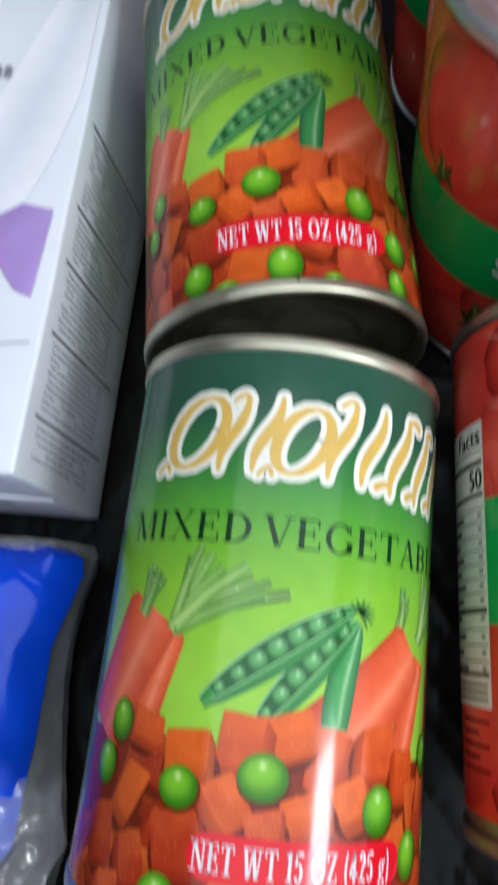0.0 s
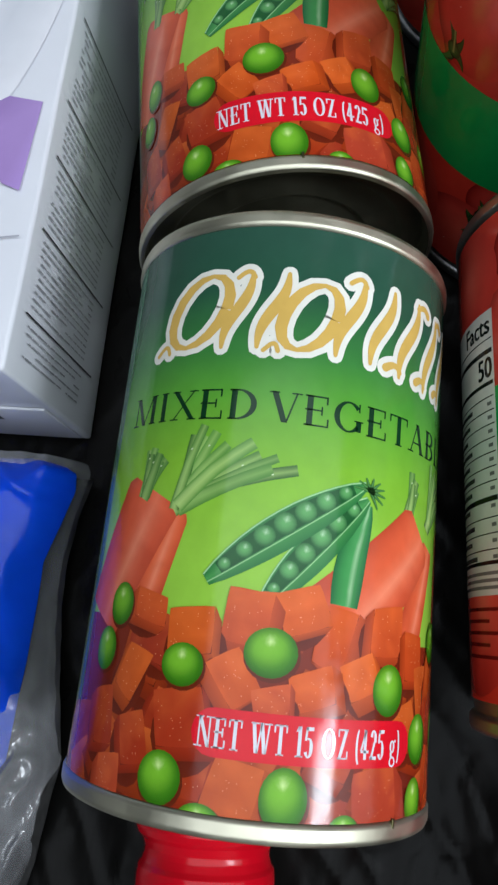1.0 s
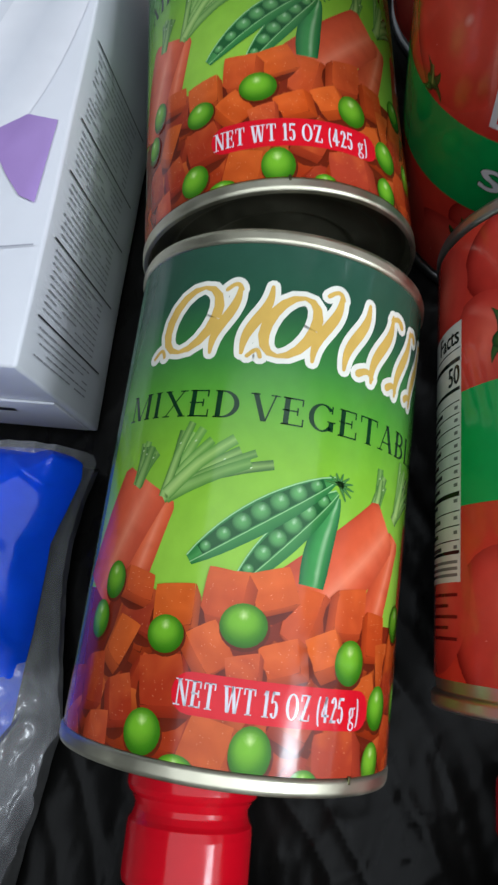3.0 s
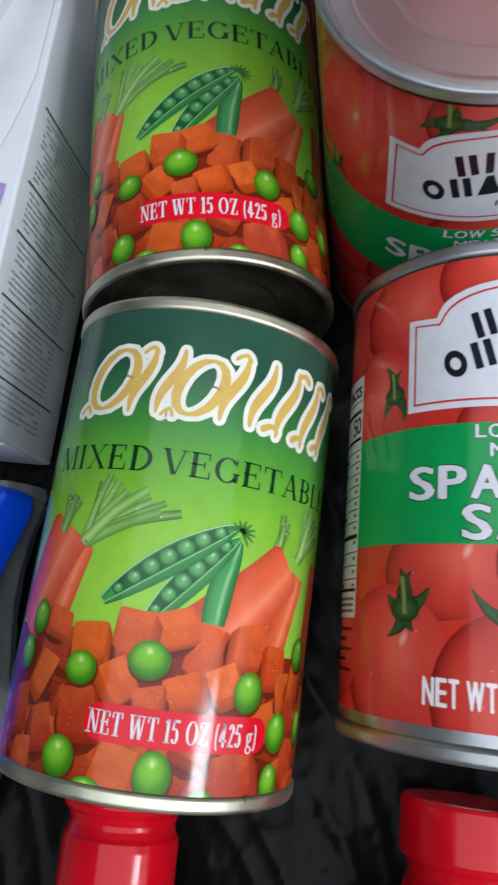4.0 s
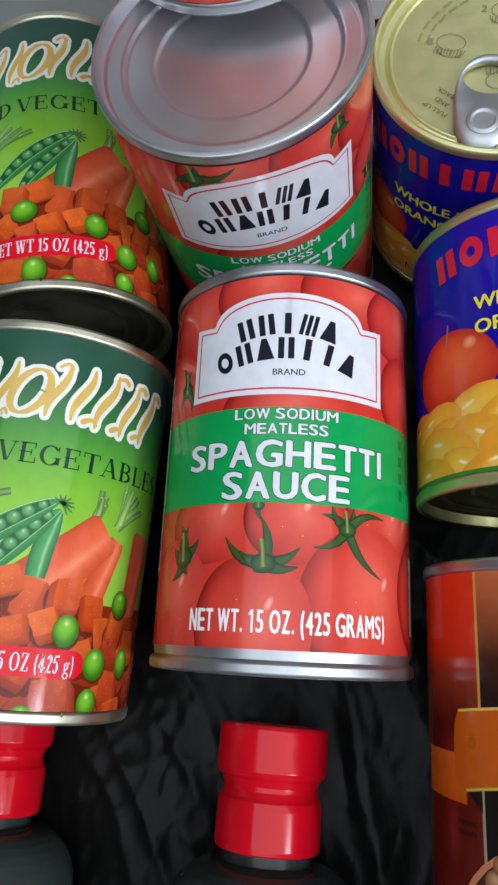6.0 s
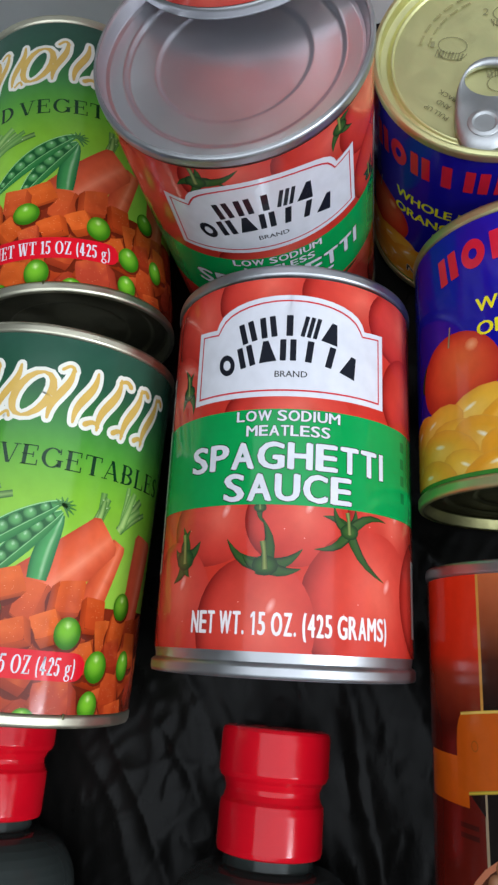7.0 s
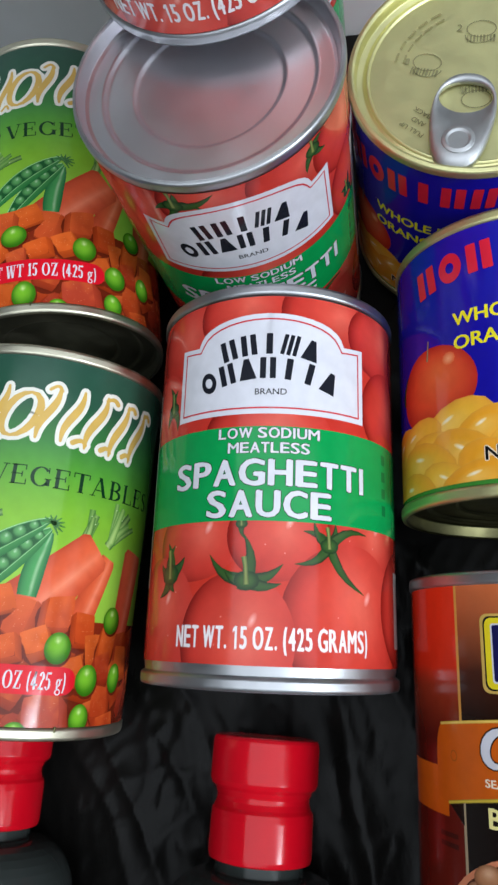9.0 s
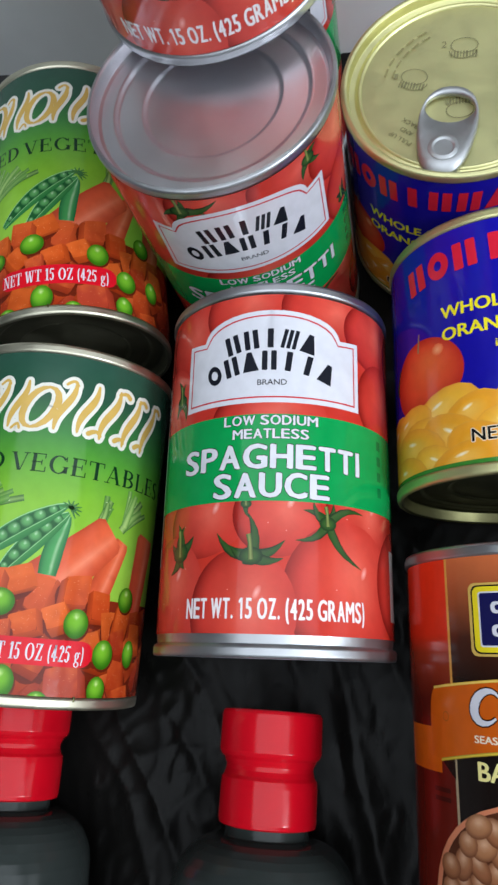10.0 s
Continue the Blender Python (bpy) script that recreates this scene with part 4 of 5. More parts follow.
def sauce_can(m, label, second_front=False):
    """The label has two fronts; the panel of facts lies beside the first one's start and the second one's end."""
    FACTS = 117.8 if second_front else 0.0
    R, RIM, H, B = 0.0375, 0.0381, 0.1127, -60.0
    thing = empty("sauce_can", m, label, "food can", "sauce cans")
    can_shell(thing, R, RIM, H, STEEL, LID_STEEL, LID_STEEL, band=0.0066)
    y0, y1 = -53.7, 48.6
    art = Art()
    art.rect(-120, y0, 120, 0, lin(206, 58, 42), 0, lin(190, 48, 38))
    art.rect(-120, 0, 120, y1, lin(190, 48, 38), 0, lin(200, 60, 48))
    back = art.wrap("label", R, B, thing, y0, y1, label="red paper label with green band and tomatoes", weld=True)

    fruit = 0
    for x, y, rx, ry, rot in [(-20, -22, 15, 11, 10), (3, -21, 13, 12, 0), (31, -20, 14, 11, -10), (-34, -42, 15, 16, 0), (24.5, -42, 20, 20, 20), (-7.2, -48, 16, 17.5, -4), (52, -38, 15, 17, 0), (-58, -36, 15, 17, 0)]:
        art = Art()
        tomato(art, x, y, rx, ry, 1 + 0.22 * fruit, rot, 0.0)
        art.wrap("tomato", R, B, back, y0, y1)
        fruit += 1
    for x, y, rx, ry, rot in [(-30, 38, 15, 12, 0), (-8, 44, 14, 12, 10), (18, 43, 15, 12, -15), (38, 40, 14, 12, 0), (-40, 18, 13, 13, 0), (42, 18, 13, 14, 0), (-58, 36, 14, 14, 0), (60, 36, 14, 14, 0), (0, 8, 18, 10, 0)] + ([(-44, 29, 16, 19, 0)] if second_front else []):
        art = Art()
        # the big side tomato is toned lighter: light on that flank put into its colour
        tomato(art, x, y, rx, ry, 1 + 0.22 * fruit, rot, 0.4 if ry < 18 else -0.4)
        art.wrap("tomato", R, B, back, y0, y1)
        fruit += 1
    for x, y, size, tips in [(-4.2, -32.8, 10, [(-1.0, 12.0), (-10.5, 6.6), (9.4, 4.4), (-6.0, 2.6), (5.2, -1.2), (-2.5, -2.0), (9.0, -0.6)]),
                              (17.8, -23.0, 8, [(-7.4, 3.5), (-4.4, 6.2), (1.8, 6.0), (12.6, 4.0), (11.4, -12.0), (-9.6, -5.2)]),
                              (-29.2, -31.0, 11, [(-1.6, 8.8), (1.6, 8.0), (5.8, 4.6), (-4.6, -6.0), (2.2, -4.6), (-4.6, 3.0)]),
                              (-6.0, -18.0, 5, [(-3.0, 3.0), (3.0, 3.0), (1.0, -4.0)]),
                              ] + ([(-17.0, 43.5, 9, [(-6.0, -2.5), (8.0, -1.5), (12.0, 4.0), (-3.0, -5.0), (1.0, 5.0)]), (-47.5, 13.0, 7, [(-3.0, 5.0), (4.0, -3.0), (2.5, 4.5), (-4.0, -4.0)]),
                                    (39.0, 13.0, 8, [(-4.0, 3.0), (4.0, -5.0), (2.0, 6.0)]), (24.5, 45.0, 8, [(-3.0, -6.0), (4.0, 3.0), (5.0, -3.0)])] if second_front else [(-33.5, 18.0, 9, [(-3.0, 8.0), (3.0, -7.0), (-3.0, -5.0), (2.0, 6.0)])]):
        art = Art()
        calyx(art, x, y, size, tips, 5.4)
        art.wrap("tomato_stalk", R, B, back, y0, y1, label="green star-shaped stalk print")

    art = Art()
    art.rect(-120, -17.2, 120, 9.0, lin(12, 148, 74), 6.2)
    for k in range(4):
        art.rect(38.6, -12 + 5 * k, 41.0, -9 + 5 * k, lin(12, 112, 58), 7)
    art.wrap("green_band", R, B, back, y0, y1)

    art = Art()
    art.poly(sign_shape(0), WHITE, 7)
    art.poly(sign_shape(1.5), lin(196, 52, 58), 7.6)
    art.poly(sign_shape(2.0), WHITE, 8.2)
    art.text("BRAND", -3.7, 18.2, 5.2, 20.0, BLACK, 9, bold=0.01)
    art.wrap("name_plate", R, B, back, y0, y1, label="white arched name plate with red line")
    def place(shape):
        shape.wrap("brand_stroke", R, B, back, y0, y1)
    arch_mark("bbimt", -14.8, 15.0, 33.6, 2.4, 6.4, lin(30, 32, 40), 9.6, 1.7, place)
    arch_mark("obtbiit", -21.0, 20.6, 26.2, 4.4, 6.4, lin(30, 32, 40), 9.6, 1.7, place)

    dark = lin(16, 60, 34)
    art = Art()
    art.sans_line("LOW SODIUM", -14.0, 14.9, 5.6, 8.6, WHITE, 8, bold=0.028, outline=0.035, outline_colour=dark)
    art.wrap("lettering_line", R, B, back, y0, y1)
    art = Art()
    art.sans_line("MEATLESS", -11.0, 12.1, 1.4, 4.4, WHITE, 8, bold=0.028, outline=0.035, outline_colour=dark)
    art.wrap("lettering_line", R, B, back, y0, y1)
    art = Art()
    art.sans_line("SPAGHETTI", -29.0, 30.0, -7.7, -0.3, WHITE, 8, bold=0.038, outline=0.022, outline_colour=dark)
    art.wrap("lettering_line", R, B, back, y0, y1)
    art = Art()
    art.sans_line("SAUCE", -17.0, 18.7, -16.3, -8.9, WHITE, 8, bold=0.038, outline=0.022, outline_colour=dark)
    art.wrap("lettering_line", R, B, back, y0, y1)
    art = Art()
    art.sans_line("NET WT. 15 OZ. (425 GRAMS)", -24.8, 30.4, -49.8, -44.2, lin(236, 226, 228), 8, bold=0.022)
    art.wrap("lettering_line", R, B, back, y0, y1, label="white weight lettering")

    art = Art()
    art.rect(FACTS - 72, -33.4, FACTS - 46.3, 27.0, lin(206, 206, 202), 7)
    art.wrap("information_panel", R, B, back, y0, y1, label="white information panel")
    if not second_front:
        art = Art()
        art.rect(47.0, -48.5, 70, -27.2, lin(206, 206, 202), 7)
        art.wrap("bar_code_panel", R, B, back, y0, y1, label="white bar code panel")
    art = Art()
    art.text("Facts", FACTS - 58.5, 21.6, FACTS - 47.2, 26.0, BLACK, 8, bold=0.03)
    art.text("50", FACTS - 52.4, 11.6, FACTS - 46.9, 16.4, BLACK, 8, bold=0.03)
    for k, (y, t) in enumerate([(20.4, 0.3), (17.6, 1.1), (10.4, 0.9), (7.4, 0.25), (4.4, 0.25), (1.4, 0.25), (-1.6, 0.25), (-4.6, 0.25), (-7.6, 0.25), (-10.6, 0.25), (-14.2, 1.1), (-18.0, 0.25), (-21.2, 0.25), (-24.4, 0.25), (-27.0, 0.8)]):
        art.rect(FACTS - 71, y - t / 2, FACTS - 46.8, y + t / 2, BLACK, 8)
        if 2 < k < 14:
            art.rect(FACTS - 70, y - 2.0, FACTS - 60 + (k * 3) % 5, y - 1.0, lin(70, 70, 70), 8)
            art.rect(FACTS - 49.2, y - 1.9, FACTS - 47.6, y - 1.1, lin(104, 104, 104), 8)
    for k in range(3):
        art.rect(FACTS - 70, -29.4 - 1.4 * k, FACTS - 47.5, -28.7 - 1.4 * k, lin(110, 110, 110), 8)
    for k in range(5):
        art.rect(FACTS - 71, -36.4 - 2.3 * k, FACTS - 47.5 - (k % 2) * 4, -35.7 - 2.3 * k, lin(110, 22, 20), 7)
    for k in range(0 if second_front else 12):
        art.rect(52 + 1.35 * k, -45, 52.7 + 1.35 * k + 0.3 * (k % 3), -31, BLACK, 8)
    tagged(art.wrap("panel_print", R, B, back, y0, y1, label="black rules and small print"), kind="stuff")
    part("side_seam", box_mesh(-0.0007, R - 0.0003, 0.0065, 0.0007, R + 0.00025, H - 0.0065), STEEL, thing)
    return thing


sauce = sauce_can(pose(0, -0.0600, 0.0381, -90) @ pose(0, 0, 0, 0, 0, 5.7), "red spaghetti sauce can lying label up on black plastic")
upright = sauce_can(pose(-0.0106, 0.0954, -0.0036, -2.3, 0.1, 0) @ pose(0, 0, 0, 0, 0, 12.7), "red spaghetti sauce can standing upright with bare silver lid", second_front=True)
copy_thing(upright, pose(-0.0140, 0.1780, -0.0036) @ pose(0, 0, 0, 0, 0, 24))["label"] = "red spaghetti sauce can standing in the back row"
stacked = copy_thing(upright, pose(-0.0090, 0.1455, 0.1098, 1.3, -2.2, 0) @ pose(0, 0, 0, 0, 0, -3.2))
stacked["label"] = "red spaghetti sauce can stacked on two standing cans"
for piece in stacked.children:
    if piece.name.startswith("label"):
        piece.location.z -= 0.0024  # this label was glued on lower


# ---- orange cans ----
def segment(art, x, y, rx, ry, rot, layer, rng):
    base = mixc(lin(244, 186, 62), lin(236, 160, 40), rng.random())
    art.fan(x, y - 0.2, rx * 1.05, ry * 1.07, lin(226, 156, 52), lin(230, 162, 58), layer - 0.1, n=16, rot=rot)
    art.fan(x, y, rx, ry, mixc(base, lin(252, 214, 116), 0.5), mixc(base, lin(230, 156, 54), 0.6), layer, n=24, off=(-rx * 0.1, ry * 0.3), rot=rot, mid=base)
    art.fan(x - rx * 0.1, y + ry * 0.45, rx * 0.2, ry * 0.1, lin(255, 246, 220), mixc(base, lin(255, 226, 130), 0.5), layer + 0.1, n=8, rot=rot)


def orange_can(m, label):
    R, RIM, H, B = 0.0375, 0.0381, 0.0830, -41.5
    thing = empty("orange_can", m, label, "food can", "orange cans")
    # the bottom end is the same gold; its recess shade is in the darker material
    can_shell(thing, R, RIM, H, GOLD, GOLD, SHADED_GOLD, band=0.0040, plain_top=True)
    y0, y1 = B + 3.6, B + 83 - 3.6
    rng = random.Random(5)
    art = Art()
    art.rect(-120, y0, 120, y1, lin(22, 18, 148), 0, lin(26, 20, 160))
    art.rect(-120, y0, 120, y0 + 1.6, lin(60, 130, 50), 0.5)
    back = art.wrap("label", R, B, thing, y0, y1, label="deep blue paper label with orange fruit", weld=True)
    art = Art()
    art.rect(-52, y0 + 1.2, 54, -24, lin(226, 150, 46), 1)
    art.fan(-33.5, -7.6, 15.0, 12.6, lin(232, 110, 60), lin(188, 44, 34), 1.6, n=36, off=(3, 5), mid=lin(222, 80, 46), low=lin(170, 36, 30))
    art.fan(-27.0, -0.4, 2.2, 2.0, lin(250, 170, 120), lin(230, 104, 58), 2.0, n=10)
    art.strip([(-35.0, 1.2), (-34.2, 7.4)], [0.8, 0.5], lin(92, 86, 50), lin(176, 160, 120), 2.2)
    art.fan(-46.0, -4.0, 5.5, 3.0, lin(60, 90, 46), lin(30, 56, 28), 1.4, n=14, rot=50)
    for k in range(30):
        x = -52 + 106 * ((k * 0.618) % 1.0)
        top = -17 - 3.0 * abs(math.sin(x * 0.16)) if x > -45 else -24
        y = top - 21 * (k / 29) ** 0.9
        segment(art, x, y, rng.uniform(9, 13), rng.uniform(6, 8), rng.uniform(-30, 30), 2.6 + 0.05 * k, rng)
    art.wrap("fruit_picture", R, B, back, y0 + 1.2, y1)
    def place(shape):
        shape.wrap("brand_stroke", R, B, back, y0, y1)
    arch_mark("bobibbtmi", -38.5, 42.0, 28.6, 3.0, 9.2, lin(216, 34, 58), 7, 2.9, place)
    art = Art()
    yellow = lin(240, 226, 36)
    art.text("WHOLE MANDARIN", -25.0, 8.4, 29.0, 12.6, yellow, 7, bold=0.03)
    art.wrap("lettering_line", R, B, back, y0, y1)
    art = Art()
    art.text("ORANGES", -25.0, 1.2, 3.0, 5.4, yellow, 7, bold=0.03)
    art.wrap("lettering_line", R, B, back, y0, y1)
    art = Art()
    art.text("in", -9.2, -4.2, -6.6, -1.8, yellow, 7, bold=0.02)
    art.wrap("lettering_line", R, B, back, y0, y1)
    art = Art()
    art.text("NET WT", -17.7, -31.6, 3.5, -27.8, BLACK, 9, bold=0.02, outline=0.05, outline_colour=lin(240, 220, 190))
    art.wrap("lettering_line", R, B, back, y0, y1)
    part("side_seam", box_mesh(-0.0007, R - 0.0003, 0.004, 0.0007, R + 0.00025, H - 0.004), GOLD, thing)
    return thing, RIM, H


def ring_pull(thing, RIM, H, turn):
    """Ring pull, rivet and printed opening hints on the lid."""
    z = H - 0.0024
    m = pose(-0.0020, -0.0004, 0, 0, 0, turn)
    bm = bmesh.new()
    n = 40

    def outline(a):
        # broad round ring end to the middle of the lid, narrower blunt nose to the rim
        x, y = math.cos(a), math.sin(a)
        sq = 1.0 / max(abs(x) ** 3.2 + abs(y) ** 3.2, 1e-6) ** (1 / 3.2) if y < 0 else 1.0 / max(abs(x) ** 2.3 + abs(y) ** 2.3, 1e-6) ** (1 / 2.3)
        x, y = x * sq, y * sq
        return (x * (0.0090 + 0.0012 * y - 0.0008 * max(0.0, -y)), -0.0195 + y * 0.0162)
    rows = []
    for k in range(n):
        a = 2 * math.pi * k / n
        ox, oy = outline(a)
        ix, iy = 0.0076 * math.cos(a), -0.0115 + 0.0056 * math.sin(a)
        mx, my = (ox * 0.72 + ix * 0.28), (oy * 0.72 + iy * 0.28)
        rows.append([(ox, oy, z), (ox * 0.985, oy + 0.0002 * (1 if oy < -0.02 else -1), z + 0.0015), (mx, my, z + 0.0021), (ix, iy, z + 0.0013), (ix * 1.02, iy, z)])
    vs = [[bm.verts.new(m @ Vector(p)) for p in row] for row in rows]
    for k in range(n):
        j = (k + 1) % n
        for q in range(4):
            bm.faces.new((vs[k][q], vs[j][q], vs[j][q + 1], vs[k][q + 1]))
        bm.faces.new((vs[k][4], vs[j][4], vs[j][0], vs[k][0]))
    bmesh.ops.recalc_face_normals(bm, faces=bm.faces)
    tab = part("ring_pull", bm, TAB_METAL, thing, "silver ring pull tab")
    rivet = lathe([(0.0048, z + 0.0012), (0.0046, z + 0.0022), (0.0034, z + 0.0026), (0.0030, z + 0.0020), (0, z + 0.0020)], 28)
    bmesh.ops.translate(rivet, verts=rivet.verts, vec=m @ Vector((0, -0.0268, 0)))
    part("rivet", rivet, TAB_METAL, tab)
    # score line bead close to the rim
    bead = lathe([(RIM - 0.0066, H - 0.0036), (RIM - 0.0062, H - 0.0029), (RIM - 0.0056, H - 0.0029), (RIM - 0.0052, H - 0.0036)], 80)
    part("score_bead", bead, GOLD, thing)
    ink = Art()
    grey = (0.22, 0.21, 0.10, 1)
    for cx, cy, rot in ((-15.0, 2.0, -8), (-1.0, 15.0, 4), (16.0, 7.0, -20), (1.0, -10.5, 190)):
        c, s = math.cos(radians(rot)), math.sin(radians(rot))
        ink.ring(cx, cy, 4.4, 3.2, 0.35, grey, 1, rot=rot, n=18)
        ink.ring(cx - 2.2 * s, cy - 2.2 * c, 4.4, 3.2, 0.35, grey, 1, rot=rot, n=18, start=180, sweep=180)
        for k in range(9):
            u = -3.8 + 0.95 * k
            ink.block(cx + u * c + 3.6 * s, cy + u * s - 3.6 * c, 0.25 + 0.2 * (k % 3), 2.6, grey, 1, rot=rot)
    ink.text("1", -21.5, 1.0, -20.3, 3.2, grey, 1)
    ink.text("2", -8.2, 13.8, -6.6, 16.4, grey, 1)
    for k in range(5):
        a = radians(128 + 11 * k)
        ink.block(24.5 * math.cos(a), 24.5 * math.sin(a), 3.4, 0.7, (0.26, 0.24, 0.10, 1), 1, rot=math.degrees(a) + 90)
        ink.block(22.0 * math.cos(a), 22.0 * math.sin(a), 3.0, 0.6, (0.26, 0.24, 0.10, 1), 1, rot=math.degrees(a) + 90)
    for words, cx, cy, wide in (("PULL UP", -15.8, -22.2, 8.2), ("AND", -14.2, -19.4, 4.6), ("BACK", -13.6, -16.2, 6.0)):
        since = len(ink.bm.verts)
        ink.text(words, cx - wide / 2, cy - 0.75, cx + wide / 2, cy + 0.75, (0.16, 0.15, 0.07, 1), 1)
        ink.turned(since, cx, cy, 150)
    ink.lay("printed_hint", Matrix.Translation((0, 0, H - 0.00325)) @ pose(0, 0, 0, 0, 0, turn), thing, -27, 27, -27, 27, mat=PRINT, label="faint dark opening hints")


lying, RIMR, CANH = orange_can(pose(0.0780, -0.0105, 0.0381, -90), "blue mandarin orange can lying with gold base showing")
standing = copy_thing(lying, pose(0.0645, 0.1165, 0.0) @ pose(0, 0, 0, 0, 0, -15))
standing["label"] = "blue mandarin orange can standing with gold ring pull lid"
ring_pull(standing, RIMR, CANH, 4)


# ---- bean can ----
def bean_can(m, label):
    R, RIM, H, B = 0.0375, 0.0381, 0.1127, -56.3
    thing = empty("bean_can", m, label, "food can")
    can_shell(thing, R, RIM, H, STEEL, STEEL, STEEL, band=0.0040)
    y0, y1 = B + 3.8, B + 112.7 - 3.4
    rng = random.Random(9)
    art = Art()
    rust, dark = lin(222, 54, 24), lin(36, 18, 14)
    stops = [(y0, lin(120, 34, 22)), (-4, lin(98, 26, 18)), (16, lin(92, 26, 18)), (28, lin(150, 52, 30)), (33, lin(206, 50, 26)), (y1, rust)]
    for (a, ca), (b, cb) in zip(stops, stops[1:]):
        art.rect(-120, a, 120, b, ca, 0, cb)
    back = art.wrap("label", R, B, thing, y0, y1, label="brown and orange paper label with bean picture", weld=True)
    art = Art()
    art.rect(-30.6, 20, 32, 32, lin(26, 14, 10), 1, lin(70, 34, 22))
    art.rect(-30.6, 32, 32, y1, lin(70, 34, 22), 1, lin(200, 106, 62))
    pts = [(-40, 12.0), (-39.6, 15.5), (-38.9, 17.6)] + [(-38 + 76 * k / 14, 19.0 + 3.2 * math.sin(math.pi * k / 14)) for k in range(15)] + [(40, 17)]
    low = [(40, 2.0)] + [(36 - 72 * k / 14, 1.2 + 4.8 * math.sin(math.pi * k / 14)) for k in range(15)] + [(-40, 2.0)]
    art.wrap("dark_panel", R, B, back, y0, y1, label="dark brown panel fading to copper")
    art = Art()
    art.rect(-30.6, y0, 32, 4, lin(24, 16, 14), 1.2)
    art.wrap("black_panel", R, B, back, y0, y1)
    art = Art()
    art.rect(-31.2, 4, -30.4, y1, lin(208, 150, 70), 1.5)
    art.wrap("gold_edge", R, B, back, y0, y1)
    art = Art()
    art.rect(-31.2, -50, -30.4, 4, lin(170, 150, 120), 1.6)
    art.wrap("pale_edge", R, B, back, y0, y1)
    art = Art()
    art.poly(pts + low, lin(204, 92, 20), 2.2)
    art.strip(pts[3:18], [0.7] * 15, lin(214, 170, 60), lin(236, 206, 110), 2.8)
    art.strip(low[1:16], [0.8] * 15, lin(150, 120, 40), lin(220, 196, 70), 2.8)
    fold = Art()
    fold.poly([(-36.0, 1.4), (-31.0, 3.4), (-31.0, -3.0)], dark, 1.9)
    fold.wrap("ribbon_shade", R, B, back, y0, y1)
    fold = Art()
    fold.ring(-33.5, 12.0, 1.1, 1.3, 0.3, lin(170, 84, 24), 3.4)
    fold.wrap("ribbon_dot", R, B, back, y0, y1)
    fold = Art()
    fold.rect(-56, -2, -36, 9.0, lin(206, 92, 18), 1.2, lin(214, 100, 24))
    fold.wrap("ribbon_fold", R, B, back, y0, y1)
    art.wrap("ribbon", R, B, back, y0, y1, label="orange ribbon with gold edge")
    art = Art()
    art.block(0, 36.5, 47.6, 18.6, lin(206, 172, 88), 3, corner=0.10)
    art.block(0, 36.5, 46.0, 17.4, BLACK, 3.4, corner=0.10)
    art.block(0, 36.5, 45.2, 16.6, lin(232, 212, 40), 3.8, corner=0.10)
    art.block(0, 36.5, 42.2, 14.0, WHITE, 4.2, corner=0.05)
    art.block(0, 36.5, 41.4, 13.2, lin(26, 26, 78), 4.6, corner=0.04)
    for k in range(6):
        for y in (39.4, 33.6):
            art.block(-16.2 + 6.5 * k, y, 3.2, 3.0, WHITE, 5, corner=0.4)
            art.block(-16.0 + 6.5 * k, y, 1.4, 1.4, lin(26, 26, 78), 5.4, corner=0.4)
    art.wrap("brand_mark", R, B, back, y0, y1, label="dark blue brand plate framed in yellow")
    art = Art()
    for wide, colour, up in ((0.7, dark, 4.0), (0.0, WHITE, 4.3)):
        arc = [(-20.6 + 3.5 * math.cos(radians(a)) + 0.8 * math.sin(radians(a)), 15.0 + 3.9 * math.sin(radians(a))) for a in range(40, 321, 20)]
        art.tube(arc, [wide + 0.5 + 1.9 * math.sin(math.pi * k / 14) ** 1.4 for k in range(15)], up, lambda t, u: colour, cols=2)
    art.text("SEAS", -24.6, 6.4, -18.4, 8.2, lin(240, 226, 200), 4, bold=0.03)
    art.text("BA", -24.2, -2.2, -16.4, 2.2, lin(238, 226, 150), 4, bold=0.03)
    for k in range(2):
        art.rect(-39.5, -6.5 - 2.2 * k, -33.2, -5.4 - 2.2 * k, lin(70, 24, 18), 2)
    art.wrap("product_lettering", R, B, back, y0, y1)
    art = Art()
    art.fan(-10, -33, 31.0, 27, lin(196, 120, 84), lin(214, 132, 96), 2.0, n=40)
    art.fan(-10, -32.5, 29.0, 25.5, lin(104, 58, 36), lin(84, 44, 28), 2.4, n=40)
    for k in range(104):
        r, a = math.sqrt((k + 0.5) / 104), k * 2.39996
        x, y = -10 + 27.5 * r * math.cos(a), -32.5 + 24 * r * math.sin(a)
        base = mixc(lin(184, 126, 86), lin(156, 98, 64), rng.random())
        rx, ry, rot = rng.uniform(2.9, 4.1), rng.uniform(2.3, 3.0), rng.uniform(0, 180)
        turn = radians(rot)

        def shade(u, v):
            up = u * math.sin(turn) + v * math.cos(turn)
            c = mixc(base, lin(90, 48, 30), min(0.8, max(0.0, u * u + v * v - 0.35) * 0.9 + max(0.0, -up) * 0.3))
            return mixc(c, lin(236, 196, 162), 0.55 * math.exp(-(u * u + v * v - 2 * 0.35 * up + 0.12) / 0.14))
        art.ball(x, y, rx, ry, 3.02 + 0.045 * k, shade, rot=rot, n=16, rings=5)
    art.wrap("bean_picture", R, B, back, y0, y1)
    part("side_seam", box_mesh(-0.0007, R - 0.0003, 0.004, 0.0007, R + 0.00025, H - 0.004), STEEL, thing)
    return thing


